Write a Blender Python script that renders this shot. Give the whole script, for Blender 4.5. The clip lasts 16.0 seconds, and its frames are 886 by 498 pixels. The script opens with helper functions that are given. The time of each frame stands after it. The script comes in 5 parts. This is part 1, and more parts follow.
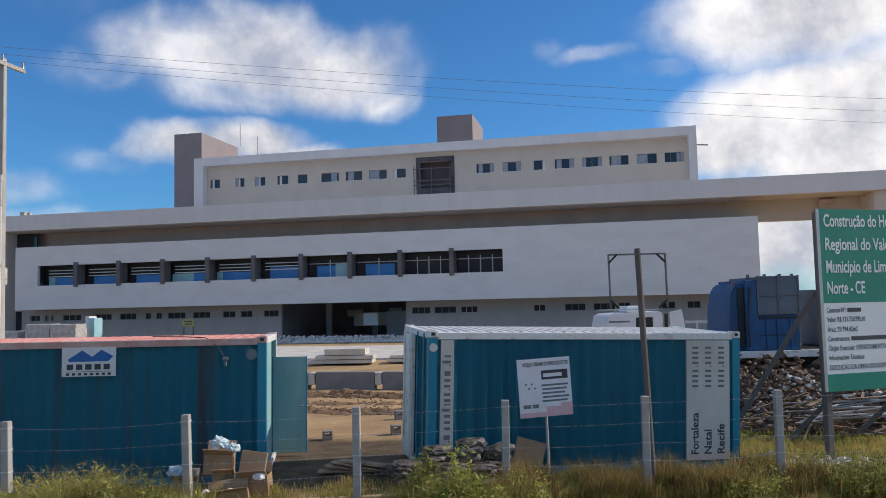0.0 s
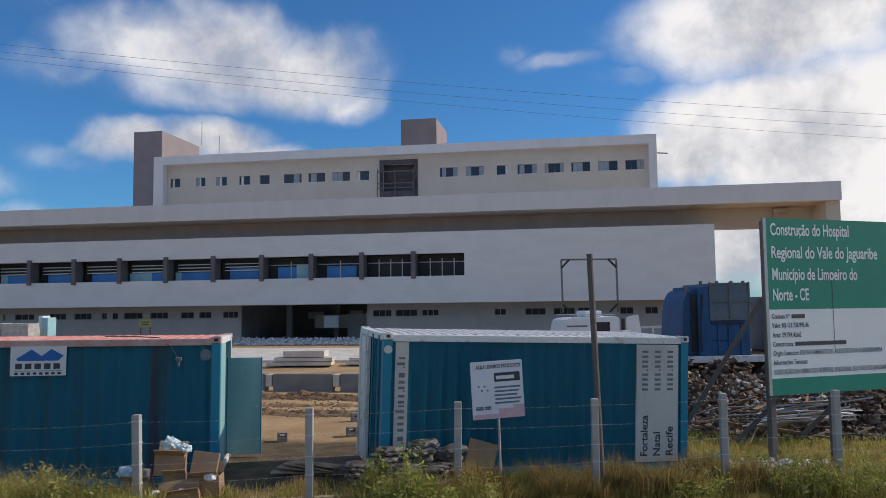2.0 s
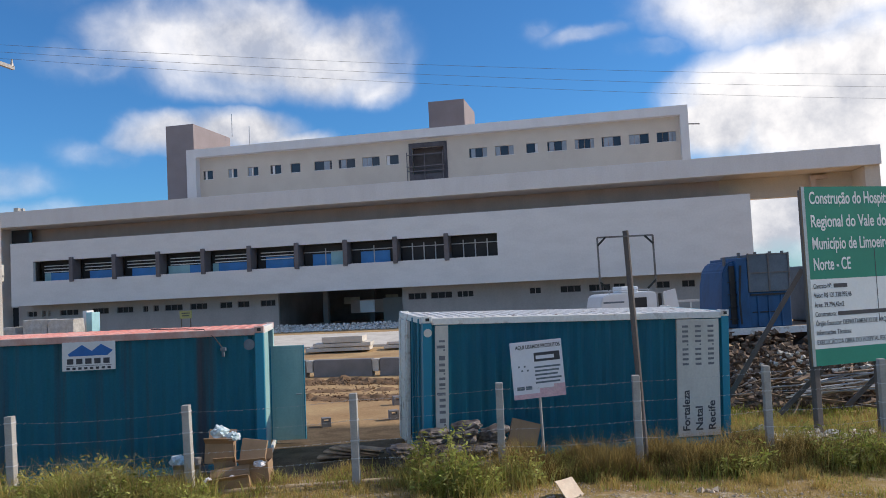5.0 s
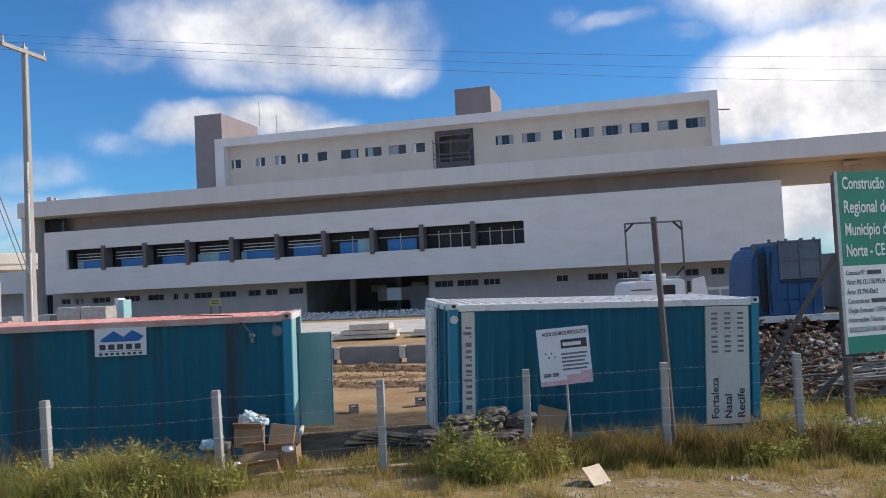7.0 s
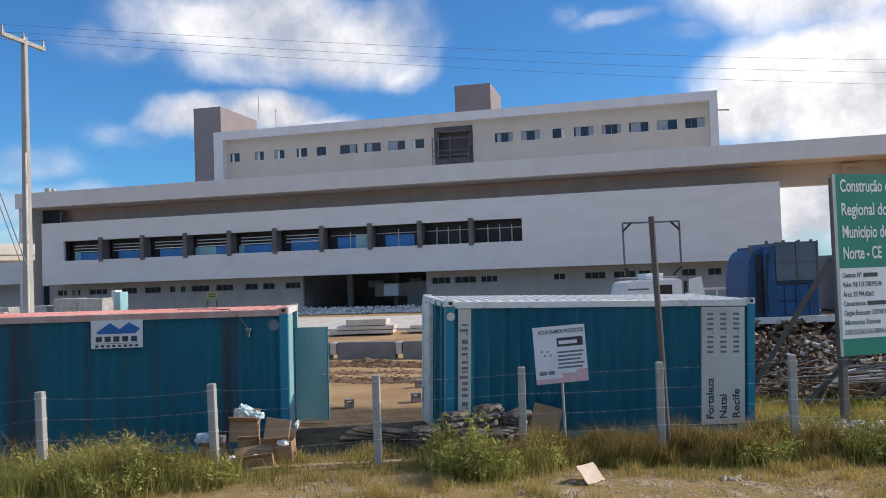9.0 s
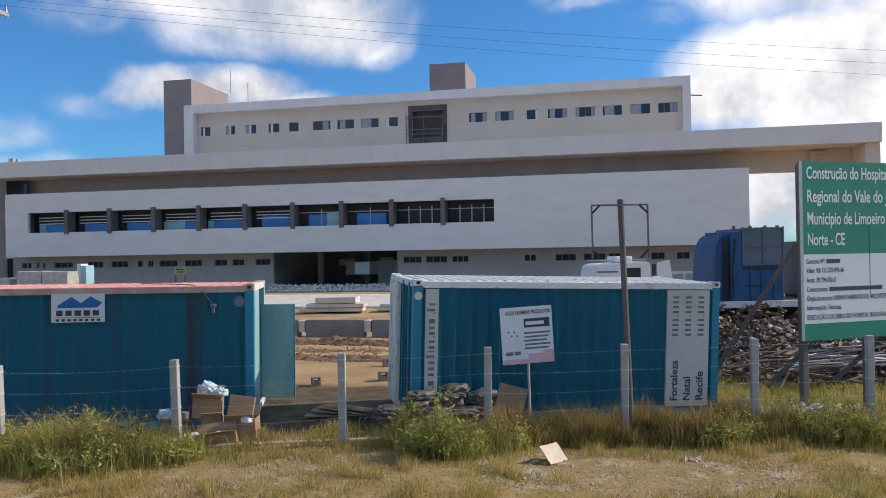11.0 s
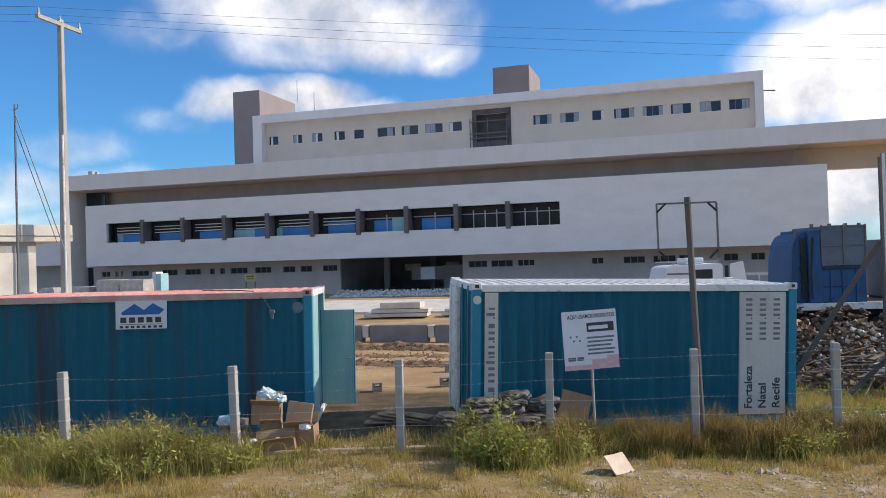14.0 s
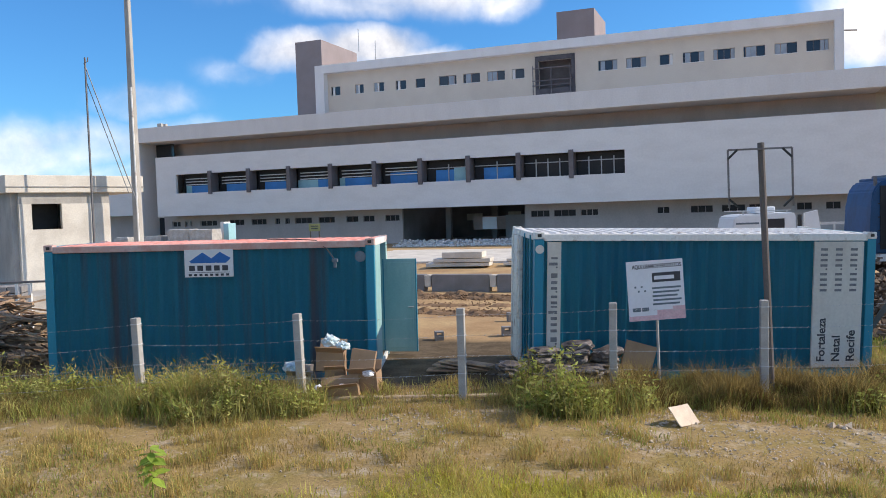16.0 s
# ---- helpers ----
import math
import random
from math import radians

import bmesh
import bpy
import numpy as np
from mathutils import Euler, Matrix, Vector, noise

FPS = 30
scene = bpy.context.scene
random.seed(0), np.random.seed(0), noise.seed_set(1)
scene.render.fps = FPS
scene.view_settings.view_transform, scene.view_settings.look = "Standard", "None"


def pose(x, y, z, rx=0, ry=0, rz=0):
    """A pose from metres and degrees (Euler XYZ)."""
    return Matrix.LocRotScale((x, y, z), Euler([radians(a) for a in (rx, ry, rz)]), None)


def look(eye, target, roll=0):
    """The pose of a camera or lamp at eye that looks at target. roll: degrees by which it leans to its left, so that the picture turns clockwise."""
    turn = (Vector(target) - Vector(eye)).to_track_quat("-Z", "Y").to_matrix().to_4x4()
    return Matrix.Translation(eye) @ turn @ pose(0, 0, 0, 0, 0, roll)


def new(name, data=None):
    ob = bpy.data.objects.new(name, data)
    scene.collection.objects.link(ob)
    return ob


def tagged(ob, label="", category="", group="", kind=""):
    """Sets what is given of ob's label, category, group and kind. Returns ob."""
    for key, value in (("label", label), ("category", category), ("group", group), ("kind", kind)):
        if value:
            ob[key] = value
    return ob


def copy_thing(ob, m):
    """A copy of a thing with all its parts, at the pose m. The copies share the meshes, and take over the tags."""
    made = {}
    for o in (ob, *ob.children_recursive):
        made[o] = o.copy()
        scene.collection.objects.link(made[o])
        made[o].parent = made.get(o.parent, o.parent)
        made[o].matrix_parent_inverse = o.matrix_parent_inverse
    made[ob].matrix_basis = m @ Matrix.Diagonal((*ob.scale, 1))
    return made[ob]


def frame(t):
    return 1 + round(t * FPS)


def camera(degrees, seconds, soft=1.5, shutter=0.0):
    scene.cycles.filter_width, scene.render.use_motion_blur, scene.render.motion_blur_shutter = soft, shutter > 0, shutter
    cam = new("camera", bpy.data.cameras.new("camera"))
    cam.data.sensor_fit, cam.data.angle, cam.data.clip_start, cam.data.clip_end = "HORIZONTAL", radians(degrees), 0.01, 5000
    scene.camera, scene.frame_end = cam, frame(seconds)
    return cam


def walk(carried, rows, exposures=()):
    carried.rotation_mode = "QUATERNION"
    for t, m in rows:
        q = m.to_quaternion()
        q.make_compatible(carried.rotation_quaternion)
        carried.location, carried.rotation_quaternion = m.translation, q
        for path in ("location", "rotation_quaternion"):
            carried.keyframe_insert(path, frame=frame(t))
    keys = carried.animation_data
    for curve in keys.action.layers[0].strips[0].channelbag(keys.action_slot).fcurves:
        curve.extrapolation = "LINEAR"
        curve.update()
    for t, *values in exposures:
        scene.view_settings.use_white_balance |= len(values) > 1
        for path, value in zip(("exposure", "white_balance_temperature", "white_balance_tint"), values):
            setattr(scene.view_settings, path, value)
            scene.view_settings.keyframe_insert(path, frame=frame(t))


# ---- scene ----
cam = camera(58.6, 16.0, soft=0.9)
PATH = [
    (0, (-1.048, -0.807, 2.935), (-1.466, 1.144, 3.075), -1.3),
    (0.5, (-1.079, -0.847, 2.945), (-1.455, 1.112, 3.088), -1.0),
    (1, (-1.045, -0.883, 2.93), (-1.353, 1.089, 3.067), -0.7),
    (1.5, (-0.942, -0.878, 2.936), (-1.248, 1.091, 3.113), -0.2),
    (2, (-0.892, -0.916, 2.917), (-1.219, 1.052, 3.064), -0.7),
    (2.5, (-0.835, -0.923, 2.904), (-1.191, 1.044, 2.986), -0.9),
    (3, (-0.786, -0.909, 2.923), (-1.141, 1.059, 2.962), -1.7),
    (3.5, (-0.869, -0.955, 2.935), (-1.264, 1.004, 3.006), -2.1),
    (4, (-0.917, -0.979, 2.955), (-1.333, 0.976, 3.012), -3.2),
    (4.2, (-0.938, -0.995, 2.962), (-1.344, 0.961, 3.059), -2.8),
    (6.3, (-0.93, -0.998, 2.927), (-1.372, 0.95, 3.032), -3.0),
    (6.5, (-0.941, -0.993, 2.932), (-1.409, 0.949, 3.022), -3.4),
    (7, (-0.935, -0.986, 2.927), (-1.411, 0.955, 3.002), -2.8),
    (7.5, (-0.935, -0.992, 2.934), (-1.412, 0.948, 3.015), -2.5),
    (8, (-0.938, -0.997, 2.928), (-1.435, 0.939, 3.006), -2.2),
    (8.5, (-0.923, -0.99, 2.927), (-1.416, 0.947, 2.999), -2.0),
    (9, (-0.931, -0.992, 2.931), (-1.402, 0.951, 2.997), -2.0),
    (9.5, (-0.927, -0.996, 2.921), (-1.381, 0.951, 2.978), -1.8),
    (10, (-0.912, -0.981, 2.921), (-1.35, 0.97, 2.947), -1.6),
    (10.2, (-0.896, -0.971, 2.924), (-1.306, 0.987, 2.937), -1.5),
    (12.3, (-0.878, -0.761, 2.914), (-1.282, 1.198, 2.946), -0.2),
    (12.5, (-0.876, -0.734, 2.912), (-1.264, 1.228, 2.959), 0.0),
    (13, (-0.93, -0.686, 2.925), (-1.313, 1.276, 2.95), -1.6),
    (13.5, (-0.854, -0.618, 2.901), (-1.288, 1.334, 2.964), -1.0),
    (14, (-0.816, -0.559, 2.896), (-1.384, 1.359, 2.924), -1.7),
    (14.5, (-0.793, -0.524, 2.89), (-1.467, 1.359, 2.893), -2.0),
    (15, (-0.817, -0.495, 2.878), (-1.656, 1.317, 2.779), -2.8),
    (15.5, (-0.841, -0.459, 2.904), (-1.647, 1.367, 2.782), -3.5),
    (16, (-0.847, -0.457, 2.88), (-1.566, 1.407, 2.786), -1.8),
]
walk(cam, [(t, look(eye, target, roll)) for t, eye, target, roll in PATH], [(0.0, -0.15, 6555, 13), (1.5, -0.26, 6555, 13), (2.2, -0.33, 6575, 13), (3.0, 0.04, 6615, 13), (3.5, 0.0, 6605, 13), (4.0, -0.05, 6605, 13), (7, -0.01, 6595, 13), (10, 0.03, 6635, 13), (12.5, 0.06, 6655, 13), (14, 0.15, 6665, 13), (15, 0.28, 6665, 13), (16, 0.32, 6675, 13)])

# ---- light ----
SUN_DIR = Vector((0.84, 0.335, 0.60)).normalized()
world = bpy.data.worlds.new("sky")
scene.world = world
world.use_nodes = True
wn, wl = world.node_tree.nodes, world.node_tree.links
wn.clear()


def wnode(kind, **props):
    n = wn.new(kind)
    for k, v in props.items():
        if k == "op":
            n.operation = v
        elif k == "sky":
            n.sky_type = v
    return n


def wmath(op, a, b=None, clamp=False):
    n = wn.new("ShaderNodeMath")
    n.operation, n.use_clamp = op, clamp
    for i, v in enumerate((a, b)):
        if v is None:
            continue
        if isinstance(v, (int, float)):
            n.inputs[i].default_value = v
        else:
            wl.new(v, n.inputs[i])
    return n.outputs[0]


w_out, w_bg = wn.new("ShaderNodeOutputWorld"), wn.new("ShaderNodeBackground")
sky = wnode("ShaderNodeTexSky", sky="NISHITA")
sky.sun_disc = False
sky.sun_elevation = math.asin(SUN_DIR.z)
sky.sun_rotation = math.atan2(SUN_DIR.x, SUN_DIR.y)
sky.altitude, sky.air_density, sky.dust_density, sky.ozone_density = 50, 1.0, 0.4, 3.0
coord = wn.new("ShaderNodeTexCoord")
warp = wn.new("ShaderNodeTexNoise")
warp.inputs["Scale"].default_value, warp.inputs["Detail"].default_value = 8.0, 7
wl.new(coord.outputs["Generated"], warp.inputs["Vector"])
shift = wn.new("ShaderNodeVectorMath")
shift.operation = "MULTIPLY_ADD"
wl.new(warp.outputs["Color"], shift.inputs[0])
shift.inputs[1].default_value = (0.085, 0.085, 0.07)
wl.new(coord.outputs["Generated"], shift.inputs[2])
unshift = wn.new("ShaderNodeVectorMath")
unshift.operation = "SUBTRACT"
wl.new(shift.outputs[0], unshift.inputs[0])
unshift.inputs[1].default_value = (0.0425, 0.0425, 0.035)


def heading(yaw, up):
    """A direction: degrees to the left of +y, degrees above the horizon."""
    a, e = radians(yaw), radians(up)
    return (-math.sin(a) * math.cos(e), math.cos(a) * math.cos(e), math.sin(e))


# clouds: yaw, elevation, half width, half height in degrees, density
CLOUDS = [
    (25, 17.7, 7.0, 2.7, 0.90), (19.6, 16.9, 5.4, 2.5, 0.90), (30.5, 17.6, 4.6, 2.2, 0.76), (15.8, 15.3, 2.6, 1.4, 0.7), (35, 15.8, 4.5, 1.3, 0.34), (27, 15.4, 5.5, 1.5, 0.55),
    (26, 11.8, 4.2, 1.5, 1.05), (30.8, 11.4, 3.5, 1.4, 0.95), (22, 11.2, 2.6, 1.0, 0.95), (35, 10.2, 3, 1.3, 0.38),
    (-10.7, 18.6, 6.2, 2.9, 0.98), (-16, 19, 7.5, 4.0, 1.15), (-12, 12.2, 6.4, 2.9, 1.4), (-8.2, 10.6, 3.8, 2.4, 1.25), (-17.5, 11, 8.5, 4.0, 1.4), (-11, 4.2, 8, 3.6, 1.05), (-18, 5, 10, 4, 1.1), (0, 17.4, 3.2, 0.7, 0.40), (3.6, 18.1, 1.6, 0.7, 0.24), (-4.2, 15.9, 2.4, 0.7, 0.36), (-20, 25, 11, 6, 0.95),
    (41, 8.0, 3.5, 1.3, 0.42), (45, 5.2, 6, 1.9, 0.60), (38.5, 5.2, 4, 1.5, 0.46), (50, 4.5, 6, 2.2, 0.65), (41, 2.4, 8, 1.6, 0.5), (62, 12, 8, 4, 0.8), (85, 22, 14, 7, 0.8), (-50, 22, 16, 8, 0.8), (-85, 14, 18, 7, 0.8), (140, 20, 22, 9, 0.8), (-140, 28, 22, 9, 0.8), (180, 50, 20, 12, 0.7),
]
density = None
for yaw, up, half_w, half_h, amount in CLOUDS:
    to = wn.new("ShaderNodeVectorMath")
    to.operation = "SUBTRACT"
    wl.new(unshift.outputs[0], to.inputs[0])
    to.inputs[1].default_value = heading(yaw, up)
    turned = wn.new("ShaderNodeVectorRotate")
    turned.rotation_type = "Z_AXIS"
    turned.inputs["Angle"].default_value = -radians(yaw)
    wl.new(to.outputs[0], turned.inputs["Vector"])
    sized = wn.new("ShaderNodeVectorMath")
    sized.operation = "MULTIPLY"
    wl.new(turned.outputs[0], sized.inputs[0])
    sized.inputs[1].default_value = (1 / math.sin(radians(half_w)), 0.6, 1 / math.sin(radians(half_h)))
    far = wn.new("ShaderNodeVectorMath")
    far.operation = "LENGTH"
    wl.new(sized.outputs[0], far.inputs[0])
    puff = wmath("MULTIPLY", wmath("SUBTRACT", 1.5, far.outputs["Value"], True), amount)
    density = puff if density is None else wmath("MAXIMUM", density, puff)
fine = wn.new("ShaderNodeTexNoise")
fine.inputs["Scale"].default_value, fine.inputs["Detail"].default_value, fine.inputs["Roughness"].default_value = 13.0, 9, 0.56
wl.new(unshift.outputs[0], fine.inputs["Vector"])
billow = wmath("ADD", density, wmath("MULTIPLY", wmath("SUBTRACT", fine.outputs[0], 0.5), 0.8))
cover = wn.new("ShaderNodeMapRange")
cover.interpolation_type = "SMOOTHSTEP"
wl.new(billow, cover.inputs["Value"])
cover.inputs["From Min"].default_value, cover.inputs["From Max"].default_value = 0.02, 1.12
masked = wmath("MULTIPLY", cover.outputs[0], wmath("MULTIPLY", density, 3.0, True))
shade = wn.new("ShaderNodeTexNoise")
shade.inputs["Scale"].default_value, shade.inputs["Detail"].default_value, shade.inputs["Roughness"].default_value = 6.5, 8, 0.62
wl.new(coord.outputs["Generated"], shade.inputs["Vector"])
tone = wn.new("ShaderNodeValToRGB")
tone.color_ramp.elements[0].position, tone.color_ramp.elements[0].color = 0.36, (4.5, 4.8, 5.4, 1)
tone.color_ramp.elements[1].position, tone.color_ramp.elements[1].color = 0.57, (9.0, 9.0, 8.9, 1)
wl.new(shade.outputs[0], tone.inputs[0])
deep = wn.new("ShaderNodeMix")
deep.data_type, deep.blend_type = "RGBA", "MULTIPLY"
deep.inputs["Factor"].default_value = 1.0
wl.new(sky.outputs[0], deep.inputs["A"])
deep.inputs["B"].default_value = (0.345, 0.77, 1.12, 1)
blend = wn.new("ShaderNodeMix")
blend.data_type = "RGBA"
wl.new(masked, blend.inputs["Factor"])
wl.new(deep.outputs["Result"], blend.inputs["A"])
wl.new(tone.outputs[0], blend.inputs["B"])
wl.new(blend.outputs["Result"], w_bg.inputs["Color"])
w_bg.inputs["Strength"].default_value = 0.125
wl.new(w_bg.outputs[0], w_out.inputs["Surface"])

sun = new("sun", bpy.data.lights.new("sun", "SUN"))
sun.data.energy, sun.data.angle, sun.data.color = 3.9, radians(0.53), (1.0, 0.91, 0.77)
sun.matrix_world = look(SUN_DIR * 200, (0, 0, 0))


# ---- materials ----
def material(name, color, rough=0.8, second=None, scale=3.0, amount=0.5, fine_scale=40.0, fine_amount=0.12, bump=0.15, metal=0.0, stretch=(1, 1, 1), low=0.42, high=0.62, vary=0.0, see_through=0.0):
    """Two colours mixed by a coarse noise, with a fine grain and relief on top."""
    m = bpy.data.materials.new(name)
    m.use_nodes = True
    nodes, links = m.node_tree.nodes, m.node_tree.links
    bsdf = nodes["Principled BSDF"]
    bsdf.inputs["Roughness"].default_value, bsdf.inputs["Metallic"].default_value = rough, metal
    tc, mp = nodes.new("ShaderNodeTexCoord"), nodes.new("ShaderNodeMapping")
    mp.inputs["Scale"].default_value = stretch
    links.new(tc.outputs["Object"], mp.inputs["Vector"])
    coarse, grain = nodes.new("ShaderNodeTexNoise"), nodes.new("ShaderNodeTexNoise")
    coarse.inputs["Scale"].default_value, coarse.inputs["Detail"].default_value, coarse.inputs["Roughness"].default_value = scale, 6, 0.6
    grain.inputs["Scale"].default_value, grain.inputs["Detail"].default_value = fine_scale, 4
    links.new(mp.outputs[0], coarse.inputs["Vector"])
    links.new(tc.outputs["Object"], grain.inputs["Vector"])
    ramp = nodes.new("ShaderNodeMapRange")
    ramp.inputs["From Min"].default_value, ramp.inputs["From Max"].default_value, ramp.inputs["To Max"].default_value = low, high, amount
    links.new(coarse.outputs[0], ramp.inputs["Value"])
    mix = nodes.new("ShaderNodeMix")
    mix.data_type = "RGBA"
    mix.inputs["A"].default_value = (*color, 1)
    mix.inputs["B"].default_value = (*(second or [c * 0.7 for c in color]), 1)
    links.new(ramp.outputs[0], mix.inputs["Factor"])
    last = mix.outputs["Result"]
    hsv = nodes.new("ShaderNodeHueSaturation")
    links.new(last, hsv.inputs["Color"])
    val = nodes.new("ShaderNodeMapRange")
    val.inputs["To Min"].default_value, val.inputs["To Max"].default_value = 1 - fine_amount, 1 + fine_amount
    val.inputs["From Min"].default_value, val.inputs["From Max"].default_value = 0.3, 0.7
    links.new(grain.outputs[0], val.inputs["Value"])
    value = val.outputs[0]
    if vary:
        info, spread, times = nodes.new("ShaderNodeObjectInfo"), nodes.new("ShaderNodeMapRange"), nodes.new("ShaderNodeMath")
        geo, both = nodes.new("ShaderNodeNewGeometry"), nodes.new("ShaderNodeMath")
        both.operation = "ADD"
        links.new(info.outputs["Random"], both.inputs[0])
        links.new(geo.outputs["Random Per Island"], both.inputs[1])
        spread.inputs["From Max"].default_value = 2.0
        spread.inputs["To Min"].default_value, spread.inputs["To Max"].default_value = 1 - vary, 1 + vary
        links.new(both.outputs[0], spread.inputs["Value"])
        times.operation = "MULTIPLY"
        links.new(value, times.inputs[0])
        links.new(spread.outputs[0], times.inputs[1])
        value = times.outputs[0]
    links.new(value, hsv.inputs["Value"])
    links.new(hsv.outputs[0], bsdf.inputs["Base Color"])
    if see_through:
        bsdf.inputs["Specular IOR Level"].default_value = 0.12
        thin, both_ways = nodes.new("ShaderNodeBsdfTranslucent"), nodes.new("ShaderNodeMixShader")
        links.new(hsv.outputs[0], thin.inputs["Color"])
        both_ways.inputs[0].default_value = see_through
        links.new(bsdf.outputs[0], both_ways.inputs[1])
        links.new(thin.outputs[0], both_ways.inputs[2])
        links.new(both_ways.outputs[0], nodes["Material Output"].inputs["Surface"])
    if bump:
        b = nodes.new("ShaderNodeBump")
        b.inputs["Strength"].default_value, b.inputs["Distance"].default_value = bump, 0.02
        links.new(grain.outputs[0], b.inputs["Height"])
        links.new(b.outputs[0], bsdf.inputs["Normal"])
    return m


WHITE_RENDER = material("white_render", (0.78, 0.75, 0.73), 0.85, (0.71, 0.68, 0.66), 0.35, 0.7, 6, 0.03, 0.05, stretch=(1, 1, 2.5))
FRAME_WHITE = material("weathered_white_render", (0.75, 0.71, 0.69), 0.85, (0.64, 0.60, 0.58), 0.6, 0.45, 8, 0.04, 0.05, stretch=(1, 1, 0.35))
BEIGE = material("beige_render", (0.64, 0.55, 0.46), 0.9, (0.57, 0.48, 0.40), 0.4, 0.6, 9, 0.05, 0.08)
TAUPE = material("taupe_render", (0.64, 0.50, 0.44), 0.9, (0.54, 0.42, 0.37), 0.5, 0.8, 9, 0.06, 0.08, stretch=(1, 1, 0.4))
MAUVE = material("dark_taupe_render", (0.29, 0.245, 0.245), 0.9, (0.25, 0.21, 0.21), 0.4, 0.7, 9, 0.05, 0.05)
GREY_WALL = material("grey_render", (0.52, 0.47, 0.45), 0.9, (0.44, 0.40, 0.38), 0.5, 0.8, 9, 0.06, 0.08, stretch=(1, 1, 0.4))
FIN = material("dark_fin_concrete_and_bay_shade", (0.17, 0.15, 0.155), 0.8, (0.13, 0.11, 0.11), 1, 0.8)
# Darkened plaster: the gloom of the rooms is put into this colour.
DARK_IN = material("plaster_with_indoor_shade", (0.27, 0.24, 0.23), 0.9, (0.19, 0.17, 0.16), 0.5, 0.8)
CONCRETE = material("raw_concrete", (0.46, 0.43, 0.39), 0.9, (0.33, 0.31, 0.28), 1.1, 0.8, 25, 0.1, 0.3, stretch=(1, 1, 0.6))
PALE_CONCRETE = material("pale_concrete", (0.69, 0.64, 0.56), 0.9, (0.54, 0.49, 0.42), 0.9, 0.8, 20, 0.08, 0.25)
BLOCKWORK = material("grey_blockwork", (0.26, 0.245, 0.24), 0.95, (0.20, 0.19, 0.18), 1.5, 0.8, 30, 0.12, 0.3)
TEAL = material("teal_container_paint", (0.009, 0.235, 0.345), 0.42, (0.008, 0.18, 0.29), 0.8, 0.8, 30, 0.06, 0.05, stretch=(1, 1, 0.15))
RUSTY_TEAL = material("rust_streaked_teal_paint", (0.010, 0.225, 0.325), 0.5, (0.095, 0.090, 0.110), 1.15, 0.9, 30, 0.08, 0.08, stretch=(1, 1, 0.04), low=0.50, high=0.62)
# Door paint; on the container's end its paleness stands for sunlight.
PALE_TEAL = material("pale_teal_paint_and_sunlight", (0.36, 0.56, 0.53), 0.5, (0.24, 0.44, 0.44), 1.5, 0.7, 30, 0.05, 0.05, stretch=(1, 1, 0.3))
RED_ROOF = material("faded_red_roof_paint", (0.66, 0.23, 0.18), 0.7, (0.72, 0.42, 0.36), 1.4, 0.7, 20, 0.1, 0.1)
WHITE_STEEL = material("chipped_white_paint", (0.76, 0.74, 0.70), 0.6, (0.34, 0.24, 0.18), 3.6, 0.8, 20, 0.08, 0.08, low=0.56, high=0.70)
LABEL_WHITE = material("white_lettering_panel", (0.63, 0.60, 0.54), 0.6, (0.50, 0.46, 0.41), 1.3, 0.7, 20, 0.05, 0.03, stretch=(1, 1, 0.4))
BADGE_WHITE = material("white_badge_vinyl", (0.72, 0.71, 0.70), 0.6, (0.64, 0.63, 0.62), 1.5, 0.6, 20, 0.03, 0.02)
PINK_RAIL = material("faded_pink_grey_rail_paint", (0.56, 0.42, 0.38), 0.7, (0.50, 0.24, 0.19), 2.2, 0.7, 20, 0.08, 0.08)
GREY_RUBBLE = material("grey_broken_concrete", (0.64, 0.60, 0.55), 0.95, (0.45, 0.42, 0.38), 3, 0.7, 20, 0.1, 0.2, vary=0.35)
PALE_BAR = material("white_louvre_paint", (0.80, 0.80, 0.80), 0.5, (0.70, 0.70, 0.70), 3, 0.6)
FADED_INK = material("faded_dark_lettering", (0.15, 0.15, 0.16), 0.7, (0.24, 0.24, 0.25), 9, 0.6, 20, 0.05, 0)
INK = material("dark_lettering", (0.05, 0.05, 0.06), 0.7, (0.08, 0.08, 0.09), 8, 0.5, 20, 0.05, 0)
LOGO_BLUE = material("blue_print", (0.02, 0.14, 0.42), 0.6, (0.02, 0.11, 0.33), 6, 0.5, 20, 0.05, 0)
STEEL = material("grey_steel", (0.20, 0.19, 0.19), 0.5, (0.16, 0.12, 0.10), 4, 0.7, 30, 0.1, 0.1, metal=0.3)
GALV = material("galvanised_steel", (0.45, 0.46, 0.47), 0.45, (0.36, 0.36, 0.36), 6, 0.6, 30, 0.08, 0.05, metal=0.5)
BLACK = material("black_rubber_seal", (0.03, 0.03, 0.03), 0.7, (0.05, 0.045, 0.04), 5, 0.6)
POST = material("cast_concrete_post", (0.43, 0.405, 0.375), 0.9, (0.32, 0.295, 0.27), 5, 0.7, 50, 0.1, 0.3)
WOOD = material("weathered_timber", (0.24, 0.17, 0.11), 0.85, (0.16, 0.11, 0.075), 3, 0.7, 40, 0.12, 0.2, stretch=(1, 1, 0.2))
GREY_TIMBER = material("weathered_grey_timber", (0.15, 0.125, 0.115), 0.85, (0.10, 0.085, 0.078), 3, 0.7, 40, 0.12, 0.2, stretch=(1, 1, 0.2))
YELLOW_BOARD = material("faded_yellow_board", (0.46, 0.42, 0.16), 0.8, (0.38, 0.33, 0.13), 3, 0.7)
